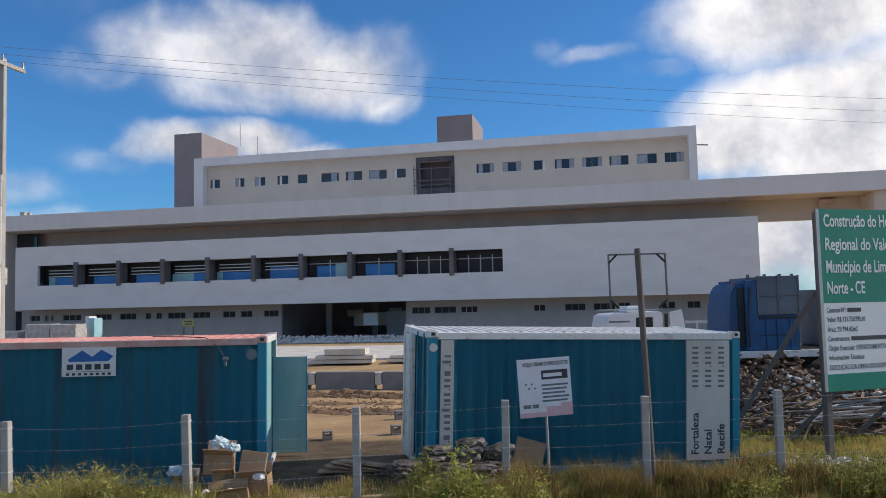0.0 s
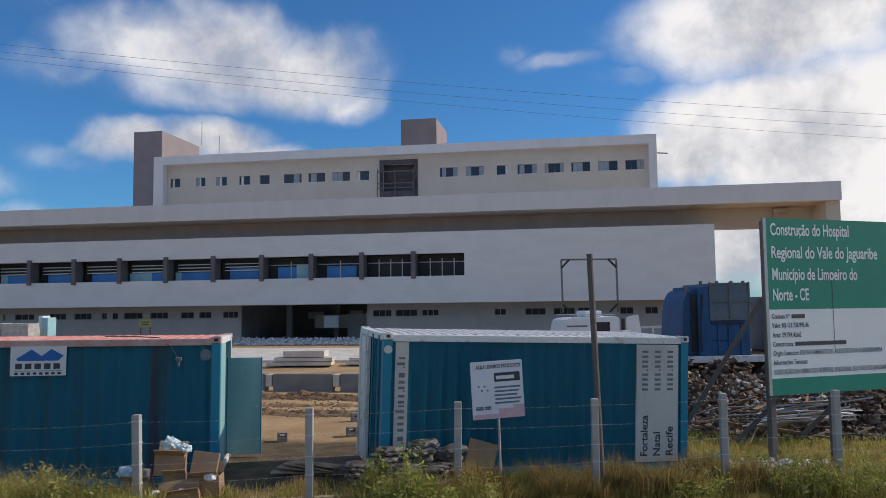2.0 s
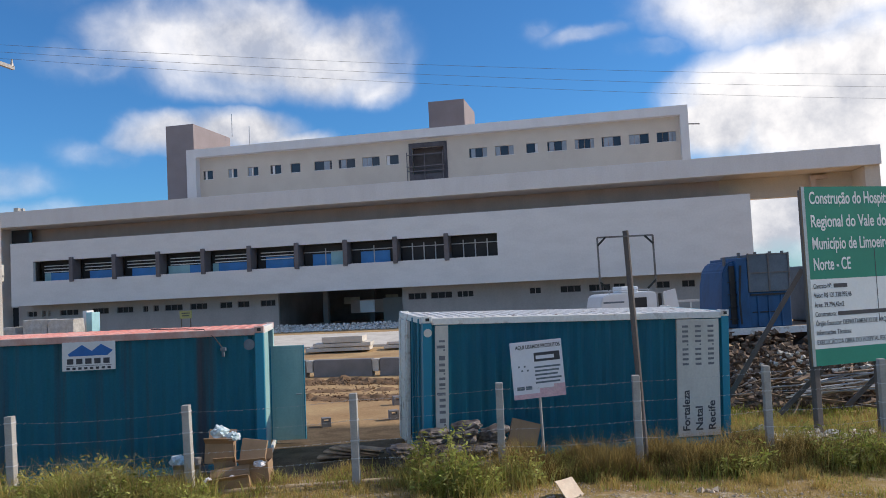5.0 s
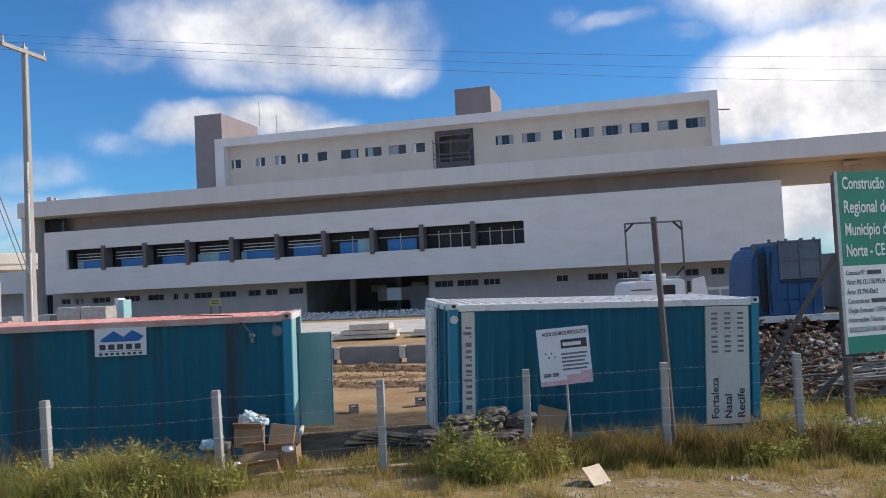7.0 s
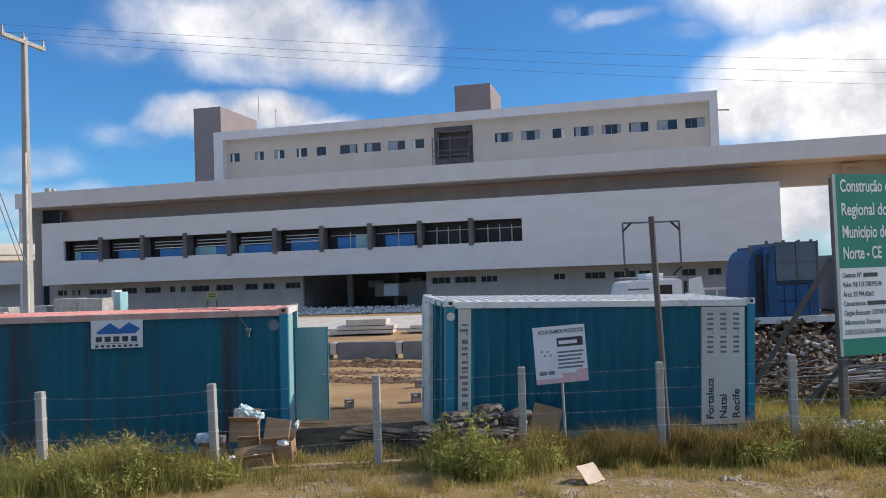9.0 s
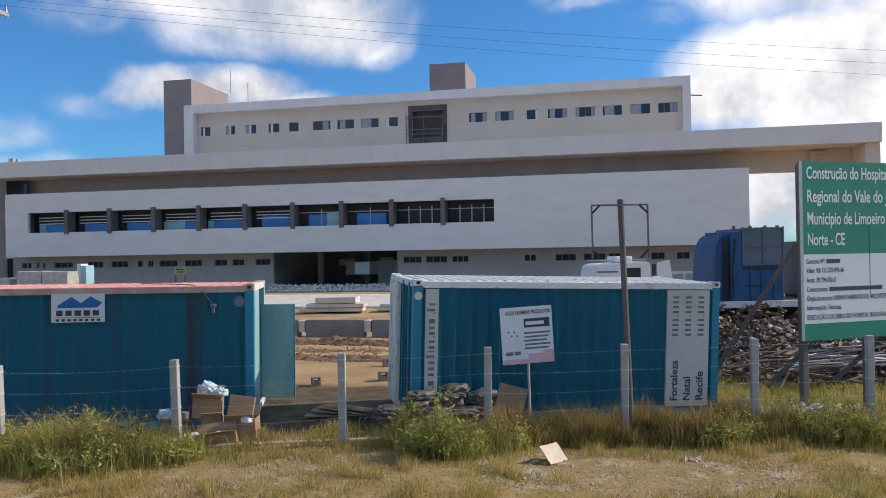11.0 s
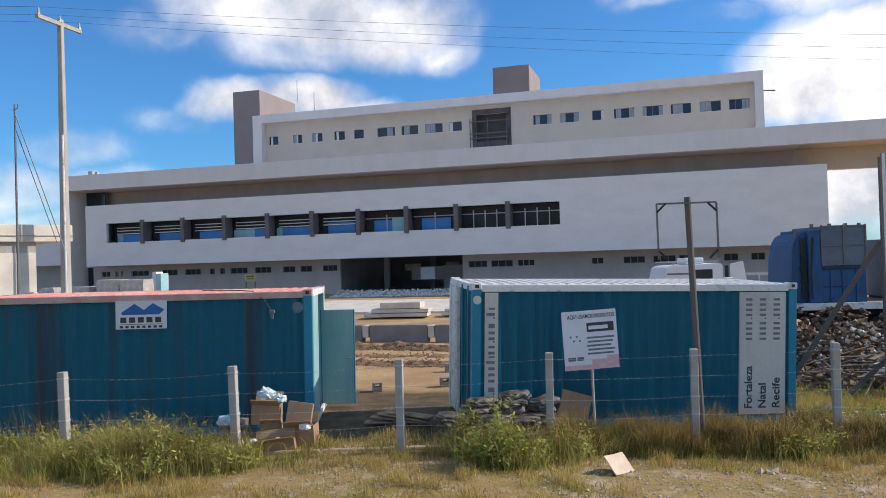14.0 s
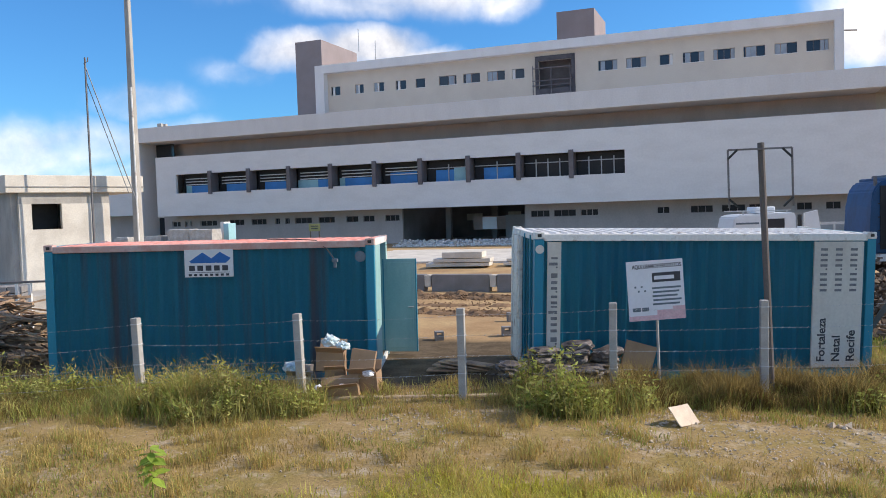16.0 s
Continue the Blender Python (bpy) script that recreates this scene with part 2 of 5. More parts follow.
SCRAP_WOOD = material("scrap_timber", (0.37, 0.25, 0.155), 0.9, (0.13, 0.085, 0.06), 3, 0.9, 40, 0.15, 0.2, vary=0.75)
CARD = material("brown_cardboard", (0.38, 0.25, 0.15), 0.9, (0.31, 0.20, 0.12), 4, 0.7, 50, 0.08, 0.1)
PALE_CARD = material("sunbleached_card", (0.72, 0.58, 0.44), 0.9, (0.60, 0.47, 0.35), 6, 0.7, 50, 0.08, 0.1)
PLASTIC_BAG = material("pale_plastic_film", (0.62, 0.70, 0.72), 0.35, (0.40, 0.55, 0.58), 6, 0.8, 40, 0.05, 0.2)
# Debris brown, darkened to stand for the shadow under the trailer too.
DEBRIS = material("mixed_debris_and_trailer_shadow", (0.20, 0.14, 0.095), 0.95, (0.10, 0.07, 0.05), 3, 0.8, 30, 0.15, 0.3, vary=0.65)
GREY_CARD = material("grey_stained_carton", (0.42, 0.38, 0.34), 0.9, (0.30, 0.26, 0.22), 4, 0.8, 50, 0.08, 0.1)
# The paler blotches put the sacks' glossy highlights into the colour.
SACK = material("grey_sacking", (0.06, 0.05, 0.045), 0.55, (0.26, 0.22, 0.20), 5, 0.8, 60, 0.15, 0.3)
GREEN = material("green_sign_vinyl", (0.008, 0.24, 0.165), 0.7, (0.010, 0.20, 0.14), 0.8, 0.6, 20, 0.04, 0.02)
SIGN_WHITE = material("white_sign_vinyl", (0.74, 0.76, 0.77), 0.5, (0.66, 0.69, 0.70), 0.9, 0.6, 20, 0.03, 0.02)
POSTER_WHITE = material("white_poster_board", (0.76, 0.76, 0.80), 0.6, (0.69, 0.68, 0.73), 2.5, 0.5, 20, 0.03, 0.02)
PINK = material("faded_pink_print", (0.66, 0.42, 0.46), 0.6, (0.70, 0.52, 0.54), 6, 0.6)
BLUE_MACHINE = material("blue_machine_paint", (0.020, 0.105, 0.25), 0.5, (0.02, 0.075, 0.17), 1.8, 0.9, 20, 0.08, 0.08, stretch=(1, 1, 0.5))
GREY_BLUE = material("faded_grey_blue_sheet", (0.16, 0.19, 0.22), 0.6, (0.11, 0.14, 0.17), 1.5, 0.8, 20, 0.08, 0.05)
VEHICLE_WHITE = material("white_vehicle_paint", (0.78, 0.79, 0.80), 0.35, (0.70, 0.70, 0.70), 1, 0.6, 20, 0.02, 0)
TARP = material("grey_plastic_wrap", (0.50, 0.49, 0.47), 0.5, (0.34, 0.33, 0.32), 2.2, 0.8, 12, 0.1, 0.4)
RUST = material("rusty_steel", (0.16, 0.075, 0.05), 0.8, (0.10, 0.055, 0.04), 5, 0.8, 40, 0.15, 0.2)
PALE_RUBBLE = material("broken_plaster", (0.72, 0.69, 0.62), 0.95, (0.55, 0.50, 0.43), 3, 0.7, 20, 0.1, 0.2, vary=0.3)
STONE = material("crushed_stone", (0.52, 0.43, 0.33), 0.95, (0.38, 0.30, 0.22), 3, 0.7, 20, 0.1, 0.2, vary=0.4)
SOIL_CLOD = material("brown_soil_clods", (0.27, 0.165, 0.09), 0.95, (0.20, 0.12, 0.065), 2, 0.7, 20, 0.15, 0.3, vary=0.3)
BLUE_BLIND = material("blue_protective_film", (0.05, 0.27, 0.66), 0.5, (0.05, 0.22, 0.52), 0.8, 0.7, 12, 0.05, 0.02)
AQUA_BLIND = material("aqua_glazing_film", (0.36, 0.62, 0.68), 0.5, (0.28, 0.52, 0.58), 0.8, 0.7, 12, 0.05, 0.02)
CURTAIN = material("grey_blue_curtain_panel", (0.33, 0.37, 0.42), 0.7, (0.25, 0.29, 0.34), 2, 0.8, 12, 0.05, 0.02)
BARS = material("pale_aluminium_bar", (0.55, 0.55, 0.55), 0.5, (0.45, 0.45, 0.45), 3, 0.6)
SCORCH = material("stained_dark_render", (0.115, 0.105, 0.115), 0.9, (0.055, 0.05, 0.06), 0.7, 0.9, 8, 0.08, 0.1)
WIRE = material("dark_wire", (0.20, 0.20, 0.21), 0.6, (0.26, 0.25, 0.25), 8, 0.6, 20, 0.05, 0)
BARB = material("galvanised_wire", (0.55, 0.55, 0.55), 0.5, (0.42, 0.41, 0.39), 8, 0.6, 20, 0.05, 0)
PORCELAIN = material("brown_insulator_glaze", (0.36, 0.33, 0.31), 0.3, (0.30, 0.27, 0.25), 8, 0.6)
LEAF = material("weed_leaf", (0.32, 0.36, 0.08), 0.6, (0.52, 0.48, 0.18), 3, 0.8, 30, 0.15, 0, vary=0.55, see_through=0.4)
GRASS_GREEN = material("green_grass", (0.30, 0.335, 0.075), 0.8, (0.50, 0.46, 0.16), 0.7, 0.9, 30, 0.15, 0, vary=0.55, see_through=0.45)
GRASS_BROWN = material("browned_grass", (0.24, 0.165, 0.065), 0.85, (0.40, 0.30, 0.11), 0.9, 0.9, 30, 0.15, 0, vary=0.55, see_through=0.3)
GRASS_DRY = material("dry_grass", (0.56, 0.41, 0.15), 0.85, (0.40, 0.29, 0.105), 0.8, 0.9, 30, 0.15, 0, vary=0.5, see_through=0.4)
LAWN_BLADE = material("bright_roadside_grass", (0.40, 0.37, 0.06), 0.7, (0.52, 0.47, 0.13), 1.2, 0.9, 30, 0.15, 0, vary=0.45, see_through=0.45)
BRIGHT_LEAF = material("young_bright_leaf", (0.36, 0.47, 0.08), 0.5, (0.27, 0.38, 0.06), 6, 0.7, 30, 0.1, 0, vary=0.3, see_through=0.4)
SANDY_EDGE = material("sand_covered_concrete", (0.45, 0.34, 0.22), 0.95, (0.36, 0.27, 0.17), 3, 0.8, 30, 0.12, 0.2)
STEM = material("brown_weed_stem", (0.17, 0.12, 0.06), 0.9, (0.13, 0.10, 0.05), 4, 0.7)
GLASS = bpy.data.materials.new("window_glass")
GLASS.use_nodes = True
g_bsdf = GLASS.node_tree.nodes["Principled BSDF"]
g_bsdf.inputs["Base Color"].default_value, g_bsdf.inputs["Roughness"].default_value = (0.03, 0.035, 0.045, 1), 0.08
g_bsdf.inputs["Specular IOR Level"].default_value = 0.6
# Opaque near-black pane: the darkness behind the opening is its colour.
DULL_GLASS = material("unlit_interior_glass", (0.022, 0.020, 0.022), 0.6, (0.04, 0.034, 0.034), 0.6, 0.7, 8, 0.1, 0.02)


# ---- mesh tools ----
def part(name, bm, mat, parent=None, label=""):
    """Links a bmesh as one mesh object, under a thing or a part."""
    mesh = bpy.data.meshes.new(name)
    bmesh.ops.recalc_face_normals(bm, faces=bm.faces[:])
    bm.to_mesh(mesh)
    bm.free()
    mesh.materials.append(mat)
    ob = new(name, mesh)
    if parent is not None:
        ob.parent = parent
    if label:
        ob["label"] = label
    return ob


def thing(name, m, label, category, group="", kind=""):
    ob = new(name)
    ob.empty_display_size = 0.2
    ob.matrix_world = m
    return tagged(ob, label, category, group, kind)


def box(bm, x0, x1, y0, y1, z0, z1, m=None):
    vs = [bm.verts.new((x, y, z)) for x in (x0, x1) for y in (y0, y1) for z in (z0, z1)]
    if m is not None:
        for v in vs:
            v.co = m @ v.co
    for f in ((0, 1, 3, 2), (4, 6, 7, 5), (0, 4, 5, 1), (2, 3, 7, 6), (0, 2, 6, 4), (1, 5, 7, 3)):
        bm.faces.new([vs[i] for i in f])
    return vs


def boxes(*rows, m=None, bevel=0.0):
    bm = bmesh.new()
    for r in rows:
        box(bm, *r, m=m)
    if bevel:
        bmesh.ops.bevel(bm, geom=bm.edges[:], offset=bevel, segments=2, affect="EDGES", profile=0.5)
    return bm


def pierced(x0, x1, y0, y1, z0, z1, holes, bm=None):
    """A wall in the xz plane, from y0 to y1 thick, with rectangular holes (x0, x1, z0, z1) through it."""
    bm = bm or bmesh.new()
    xs = sorted({x0, x1, *[v for h in holes for v in h[:2] if x0 < v < x1]})
    zs = sorted({z0, z1, *[v for h in holes for v in h[2:] if z0 < v < z1]})
    solid = {}
    for i in range(len(xs) - 1):
        for j in range(len(zs) - 1):
            cx, cz = (xs[i] + xs[i + 1]) / 2, (zs[j] + zs[j + 1]) / 2
            solid[i, j] = not any(a < cx < b and c < cz < d for a, b, c, d in holes)
    quad = lambda *p: bm.faces.new([bm.verts.new(q) for q in p])
    for (i, j), full in solid.items():
        if not full:
            continue
        a, b, c, d = xs[i], xs[i + 1], zs[j], zs[j + 1]
        quad((a, y0, c), (b, y0, c), (b, y0, d), (a, y0, d))
        quad((a, y1, c), (a, y1, d), (b, y1, d), (b, y1, c))
        if not solid.get((i - 1, j)):
            quad((a, y0, c), (a, y0, d), (a, y1, d), (a, y1, c))
        if not solid.get((i + 1, j)):
            quad((b, y0, c), (b, y1, c), (b, y1, d), (b, y0, d))
        if not solid.get((i, j - 1)):
            quad((a, y0, c), (a, y1, c), (b, y1, c), (b, y0, c))
        if not solid.get((i, j + 1)):
            quad((a, y0, d), (b, y0, d), (b, y1, d), (a, y1, d))
    bmesh.ops.remove_doubles(bm, verts=bm.verts[:], dist=1e-4)
    return bm


def tube(points, radius, sides=6, end_radius=None, bm=None):
    """A round bar through the points, tapering to end_radius."""
    bm = bm or bmesh.new()
    pts = [Vector(p) for p in points]
    rings = []
    for i, p in enumerate(pts):
        d = (pts[min(i + 1, len(pts) - 1)] - pts[max(i - 1, 0)]).normalized()
        a = d.orthogonal().normalized()
        b = d.cross(a)
        f = i / max(1, len(pts) - 1)
        r = radius + ((end_radius if end_radius is not None else radius) - radius) * f
        rings.append([bm.verts.new(p + r * (math.cos(2 * math.pi * k / sides) * a + math.sin(2 * math.pi * k / sides) * b)) for k in range(sides)])
    for r0, r1 in zip(rings, rings[1:]):
        for k in range(sides):
            bm.faces.new((r0[k], r0[(k + 1) % sides], r1[(k + 1) % sides], r1[k]))
    bm.faces.new(rings[0][::-1])
    bm.faces.new(rings[-1])
    return bm


def beam(bm, p, q, w=0.05, h=None):
    """A square bar from p to q."""
    p, q = Vector(p), Vector(q)
    m = Matrix.Translation((p + q) / 2) @ (q - p).to_track_quat("X", "Z").to_matrix().to_4x4()
    half, h = (q - p).length / 2, h or w
    box(bm, -half, half, -w / 2, w / 2, -h / 2, h / 2, m=m)
    return bm


def lettering(text, size, mat, parent, m, name="lettering", bold=0.0, width=None):
    """Flat letters in the xy plane of m, left end at its origin; width squeezes or stretches the line to that length."""
    curve = bpy.data.curves.new(name, "FONT")
    curve.body, curve.size, curve.extrude, curve.offset = text, size, 0.001, bold
    probe = new(name, curve)
    bpy.context.view_layer.update()
    mesh = bpy.data.meshes.new_from_object(probe.evaluated_get(bpy.context.evaluated_depsgraph_get()))
    bpy.data.objects.remove(probe)
    bpy.data.curves.remove(curve)
    wide = max((v.co.x for v in mesh.vertices), default=1.0)
    if width:
        for v in mesh.vertices:
            v.co.x *= width / wide
    mesh.materials.append(mat)
    ob = new(name, mesh)
    ob.parent = parent
    ob.matrix_local = m
    return ob


# ---- the lie of the land ----
def smooth(a, b, v):
    f = max(0.0, min(1.0, (v - a) / (b - a)))
    return f * f * (3 - 2 * f)


def ground_height(x, y):
    s = (x + 4.3) * 0.927 + (y - 12.9) * 0.376
    fall = 0.034 * max(0.0, min(s, 9.0)) * (1 - smooth(19, 30, y)) * smooth(4, 12, y)
    rough = 0.05 * noise.noise((x * 0.35, y * 0.35, 0.3)) + 0.022 * noise.noise((x * 1.3, y * 1.3, 4.1))
    return -0.10 - fall + rough * (1 - 0.5 * smooth(30, 60, y)) + 0.1 * smooth(25, 60, y)


# ---- ground ----
def ground_material():
    m = bpy.data.materials.new("dry_earth_and_gravel")
    m.use_nodes = True
    nodes, links = m.node_tree.nodes, m.node_tree.links
    bsdf = nodes["Principled BSDF"]
    bsdf.inputs["Roughness"].default_value, bsdf.inputs["Specular IOR Level"].default_value = 0.95, 0.1
    geo = nodes.new("ShaderNodeNewGeometry")

    def noise_at(scale, detail=6):
        n = nodes.new("ShaderNodeTexNoise")
        n.inputs["Scale"].default_value, n.inputs["Detail"].default_value, n.inputs["Roughness"].default_value = scale, detail, 0.65
        links.new(geo.outputs["Position"], n.inputs["Vector"])
        return n.outputs[0]

    def ramp(value, lo, hi, a, b):
        r = nodes.new("ShaderNodeMapRange")
        r.inputs["From Min"].default_value, r.inputs["From Max"].default_value = lo, hi
        links.new(value, r.inputs["Value"])
        x = nodes.new("ShaderNodeMix")
        x.data_type = "RGBA"
        links.new(r.outputs[0], x.inputs["Factor"])
        for key, c in (("A", a), ("B", b)):
            if isinstance(c, tuple):
                x.inputs[key].default_value = (*c, 1)
            else:
                links.new(c, x.inputs[key])
        return x.outputs["Result"]

    xyz = nodes.new("ShaderNodeSeparateXYZ")
    links.new(geo.outputs["Position"], xyz.inputs[0])
    verge = ramp(noise_at(0.9), 0.42, 0.62, (0.36, 0.25, 0.115), (0.29, 0.215, 0.075))
    verge = ramp(noise_at(2.4), 0.52, 0.68, verge, (0.48, 0.385, 0.27))
    sand = ramp(noise_at(0.35), 0.40, 0.62, (0.52, 0.36, 0.19), (0.40, 0.25, 0.13))
    yard = nodes.new("ShaderNodeMath")
    yard.operation = "ADD"
    links.new(xyz.outputs["Y"], yard.inputs[0])
    links.new(noise_at(0.8), yard.inputs[1])
    slope, behind = nodes.new("ShaderNodeMath"), nodes.new("ShaderNodeMath")
    slope.operation, behind.operation = "MULTIPLY_ADD", "ADD"
    links.new(xyz.outputs["X"], slope.inputs[0])
    slope.inputs[1].default_value, slope.inputs[2].default_value = -0.344, -13.3
    links.new(slope.outputs[0], behind.inputs[0])
    links.new(yard.outputs[0], behind.inputs[1])
    # Dark soil; its brown also carries the shadow between the containers.
    dark_soil_and_shade = ramp(noise_at(1.7), 0.40, 0.60, (0.17, 0.125, 0.08), (0.11, 0.08, 0.05))
    verge = ramp(behind.outputs[0], 0.5, 1.0, verge, dark_soil_and_shade)
    base = ramp(yard.outputs[0], 17.0, 17.5, verge, sand)
    hsv = nodes.new("ShaderNodeHueSaturation")
    links.new(base, hsv.inputs["Color"])
    v = nodes.new("ShaderNodeMapRange")
    v.inputs["From Min"].default_value, v.inputs["From Max"].default_value = 0.3, 0.7
    v.inputs["To Min"].default_value, v.inputs["To Max"].default_value = 0.72, 1.25
    links.new(noise_at(22, 5), v.inputs["Value"])
    links.new(v.outputs[0], hsv.inputs["Value"])
    links.new(hsv.outputs[0], bsdf.inputs["Base Color"])
    b = nodes.new("ShaderNodeBump")
    b.inputs["Strength"].default_value, b.inputs["Distance"].default_value = 0.5, 0.05
    links.new(noise_at(14, 6), b.inputs["Height"])
    links.new(b.outputs[0], bsdf.inputs["Normal"])
    return m


def build_ground():
    ys = [-1500, -400, -120, -40, -15, -6] + [-2 + 0.4 * i for i in range(70)] + [27 + 1.5 * i for i in range(40)] + [100, 150, 300, 700, 2500]
    xs = [-2500, -700, -300, -150, -90, -60, -45] + [-36 + 0.5 * i for i in range(96)] + [13, 16, 20, 28, 45, 90, 200, 500, 2500]
    bm = bmesh.new()
    grid = [[bm.verts.new((x, y, ground_height(x, y) if abs(x) < 100 and -10 < y < 110 else 0)) for x in xs] for y in ys]
    for r0, r1 in zip(grid, grid[1:]):
        for i in range(len(xs) - 1):
            bm.faces.new((r0[i], r0[i + 1], r1[i + 1], r1[i]))
    ob = part("ground", bm, ground_material())
    for p in ob.data.polygons:
        p.use_smooth = True
    return tagged(ob, "dry sandy earth with gravel and worn grass", "ground", kind="structure")


build_ground()


# ---- the hospital under construction ----
hospital = thing("hospital_building", pose(0, 0, 0), "unfinished long white and beige hospital block, three storeys", "building")
FIN_X = [-51.5 + 4.61 * i for i in range(9)]
STRIP = (-55.8, -10.18, 5.62, 7.56)
part("upper_floor_wall", pierced(-58.3, 10.45, 66.0, 66.35, 3.3, 9.43, [STRIP]), WHITE_RENDER, hospital, "smooth white rendered wall with a long strip opening")
part("upper_floor_side_wall", boxes((-58.3, -57.95, 66.35, 72, 3.3, 9.43)), WHITE_RENDER, hospital)
part("upper_floor_side_wall", boxes((10.1, 10.45, 66.35, 72, 3.3, 9.43)), WHITE_RENDER, hospital)
part("upper_floor_soffit", boxes((-57.95, 10.1, 66.35, 72, 3.3, 3.55)), GREY_WALL, hospital)
part("upper_floor_terrace", boxes((-57.95, 10.1, 66.35, 70, 9.1, 9.35)), GREY_WALL, hospital)
# Dark wall whose colour carries the shade behind the strip windows.
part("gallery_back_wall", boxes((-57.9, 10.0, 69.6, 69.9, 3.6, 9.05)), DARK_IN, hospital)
for x in FIN_X:
    part("fin", boxes((x - 0.2, x + 0.2, 65.8, 67.1, 5.42, 7.78), bevel=0.02), FIN, hospital, "dark upright concrete fin")
edges = [STRIP[0]] + FIN_X + [STRIP[1]]
films = ["ab", "b", "b", "aB", "abx", "b", "ba", "b", "", "d"]
for i, kind in enumerate(films):
    a, b = edges[i] + (0.2 if i else 0), edges[i + 1] - (0.2 if i < 9 else 0)
    glazed = new("strip_window")
    glazed.parent = hospital
    part("glass", boxes((a, b, 67.30, 67.33, 5.63, 7.55)), DULL_GLASS, glazed)
    fr = bmesh.new()
    if i < 6:
        for z in (6.46, 6.76, 7.06):
            box(fr, a + (b - a) * 0.1, b - 0.25, 67.05, 67.2, z, z + 0.085)
    else:
        box(fr, a, b, 67.2, 67.28, 6.85, 6.93)
        n = 4 if i >= 8 else 2
        for k in range(1, n):
            x = a + (b - a) * k / n
            box(fr, x - 0.045, x + 0.045, 67.18, 67.27, 5.63, 7.2)
    part("glazing_bar", fr, PALE_BAR if i < 6 else BARS, glazed)
    if "b" in kind or "B" in kind:
        lo, hi = {"ab": (0.25, 1), "aB": (0.55, 0.97), "abx": (0.16, 0.85), "ba": (0.2, 0.62)}.get(kind, (0.2, 0.85))
        part("film", boxes((a + (b - a) * lo, a + (b - a) * hi, 67.235, 67.25, 5.64, 6.4 if i < 5 else 6.7)), BLUE_BLIND, glazed, "blue protective film")
    if "a" in kind:
        lo, hi = {"ab": (0.08, 0.25), "aB": (0.02, 0.55), "abx": (0.02, 0.16), "ba": (0.62, 0.9)}[kind]
        part("film", boxes((a + (b - a) * lo, a + (b - a) * hi, 67.22, 67.235, 5.64, 6.42 if i < 5 else 6.9)), AQUA_BLIND, glazed, "pale aqua glazing film")

LOW_WINDOWS = [(-58.6, -57.5, 0), (-56.9, -56.5, 0), (-56.2, -55.9, 0), (-54.9, -52.8, 0), (-51.3, -49.4, 1), (-48.5, -46.7, 1), (-45.65, -45.1, 1), (-44.5, -43.95, 1), (-43.3, -41.4, 1), (-40.6, -38.8, 1), (-37.5, -36.2, 1), (-35.65, -34.45, 1), (-33.3, -31.8, 1),
               (-18.9, -17.2, 1), (-16.8, -14.85, 1), (-14.4, -12.9, 0), (-7.9, -6.9, 0), (-5.2, -3.45, 1), (-2.75, -0.95, 1), (-0.65, 0.3, 1), (2.9, 4.0, 1), (5.0, 6.05, 1), (8.3, 9.3, 1)]
holes = [(a, b, 2.15, 2.74) for a, b, _ in LOW_WINDOWS]
part("ground_floor_wall", pierced(-59.6, -31.5, 68.5, 68.8, -0.2, 3.3, [h for h in holes if h[1] < -31.5]), GREY_WALL, hospital)
part("ground_floor_wall", pierced(-19.45, 10.2, 68.5, 68.8, -0.2, 3.3, [h for h in holes if h[0] > -19.5]), GREY_WALL, hospital)
for a, b, bare in LOW_WINDOWS:
    w = new("high_window")
    w.parent = hospital
    w.location = (a, 68.5, 2.15)
    part("glass", boxes((0.03, b - a - 0.03, 0.2, 0.22, 0.03, 0.56)), DULL_GLASS, w)
    fr = boxes((0, b - a, 0.12, 0.19, 0, 0.05), (0, b - a, 0.12, 0.19, 0.54, 0.59))
    n = 3 if b - a > 1.3 else 2
    for k in range(n + 1):
        x = (b - a) * k / n
        box(fr, max(0, x - 0.03), min(b - a, x + 0.03), 0.125, 0.185, 0.06, 0.53)
    part("frame", fr, MAUVE if bare else GREY_WALL, w)
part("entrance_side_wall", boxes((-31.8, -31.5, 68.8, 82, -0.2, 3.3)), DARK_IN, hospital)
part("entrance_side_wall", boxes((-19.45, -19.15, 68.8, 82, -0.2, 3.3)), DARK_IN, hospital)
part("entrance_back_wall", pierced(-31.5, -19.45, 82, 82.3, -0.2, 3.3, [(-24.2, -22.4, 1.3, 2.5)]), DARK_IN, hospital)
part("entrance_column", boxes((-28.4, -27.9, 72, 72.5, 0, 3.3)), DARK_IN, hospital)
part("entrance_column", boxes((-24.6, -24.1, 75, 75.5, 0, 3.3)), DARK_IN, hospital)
part("entrance_partition", boxes((-22.6, -19.5, 73, 73.3, 0, 2.4)), GREY_WALL, hospital, "bare grey block partition")
part("entrance_panel", boxes((-28.3, -26.6, 78, 78.1, 1.9, 2.6)), PALE_CONCRETE, hospital)
part("entrance_panel", boxes((-23.2, -21.9, 76, 76.1, 2.0, 2.7)), PALE_CONCRETE, hospital)
part("entrance_panel", boxes((-26.4, -22.4, 74.5, 74.6, 1.0, 2.3)), TAUPE, hospital)
part("entrance_sheet", boxes((-24.1, -22.7, 70.4, 70.5, 1.15, 2.25)), SIGN_WHITE, hospital, "white sheet hanging in the entrance")
part("entrance_floor", boxes((-31.5, -19.45, 66, 82, -0.15, 0.02)), CONCRETE, hospital)
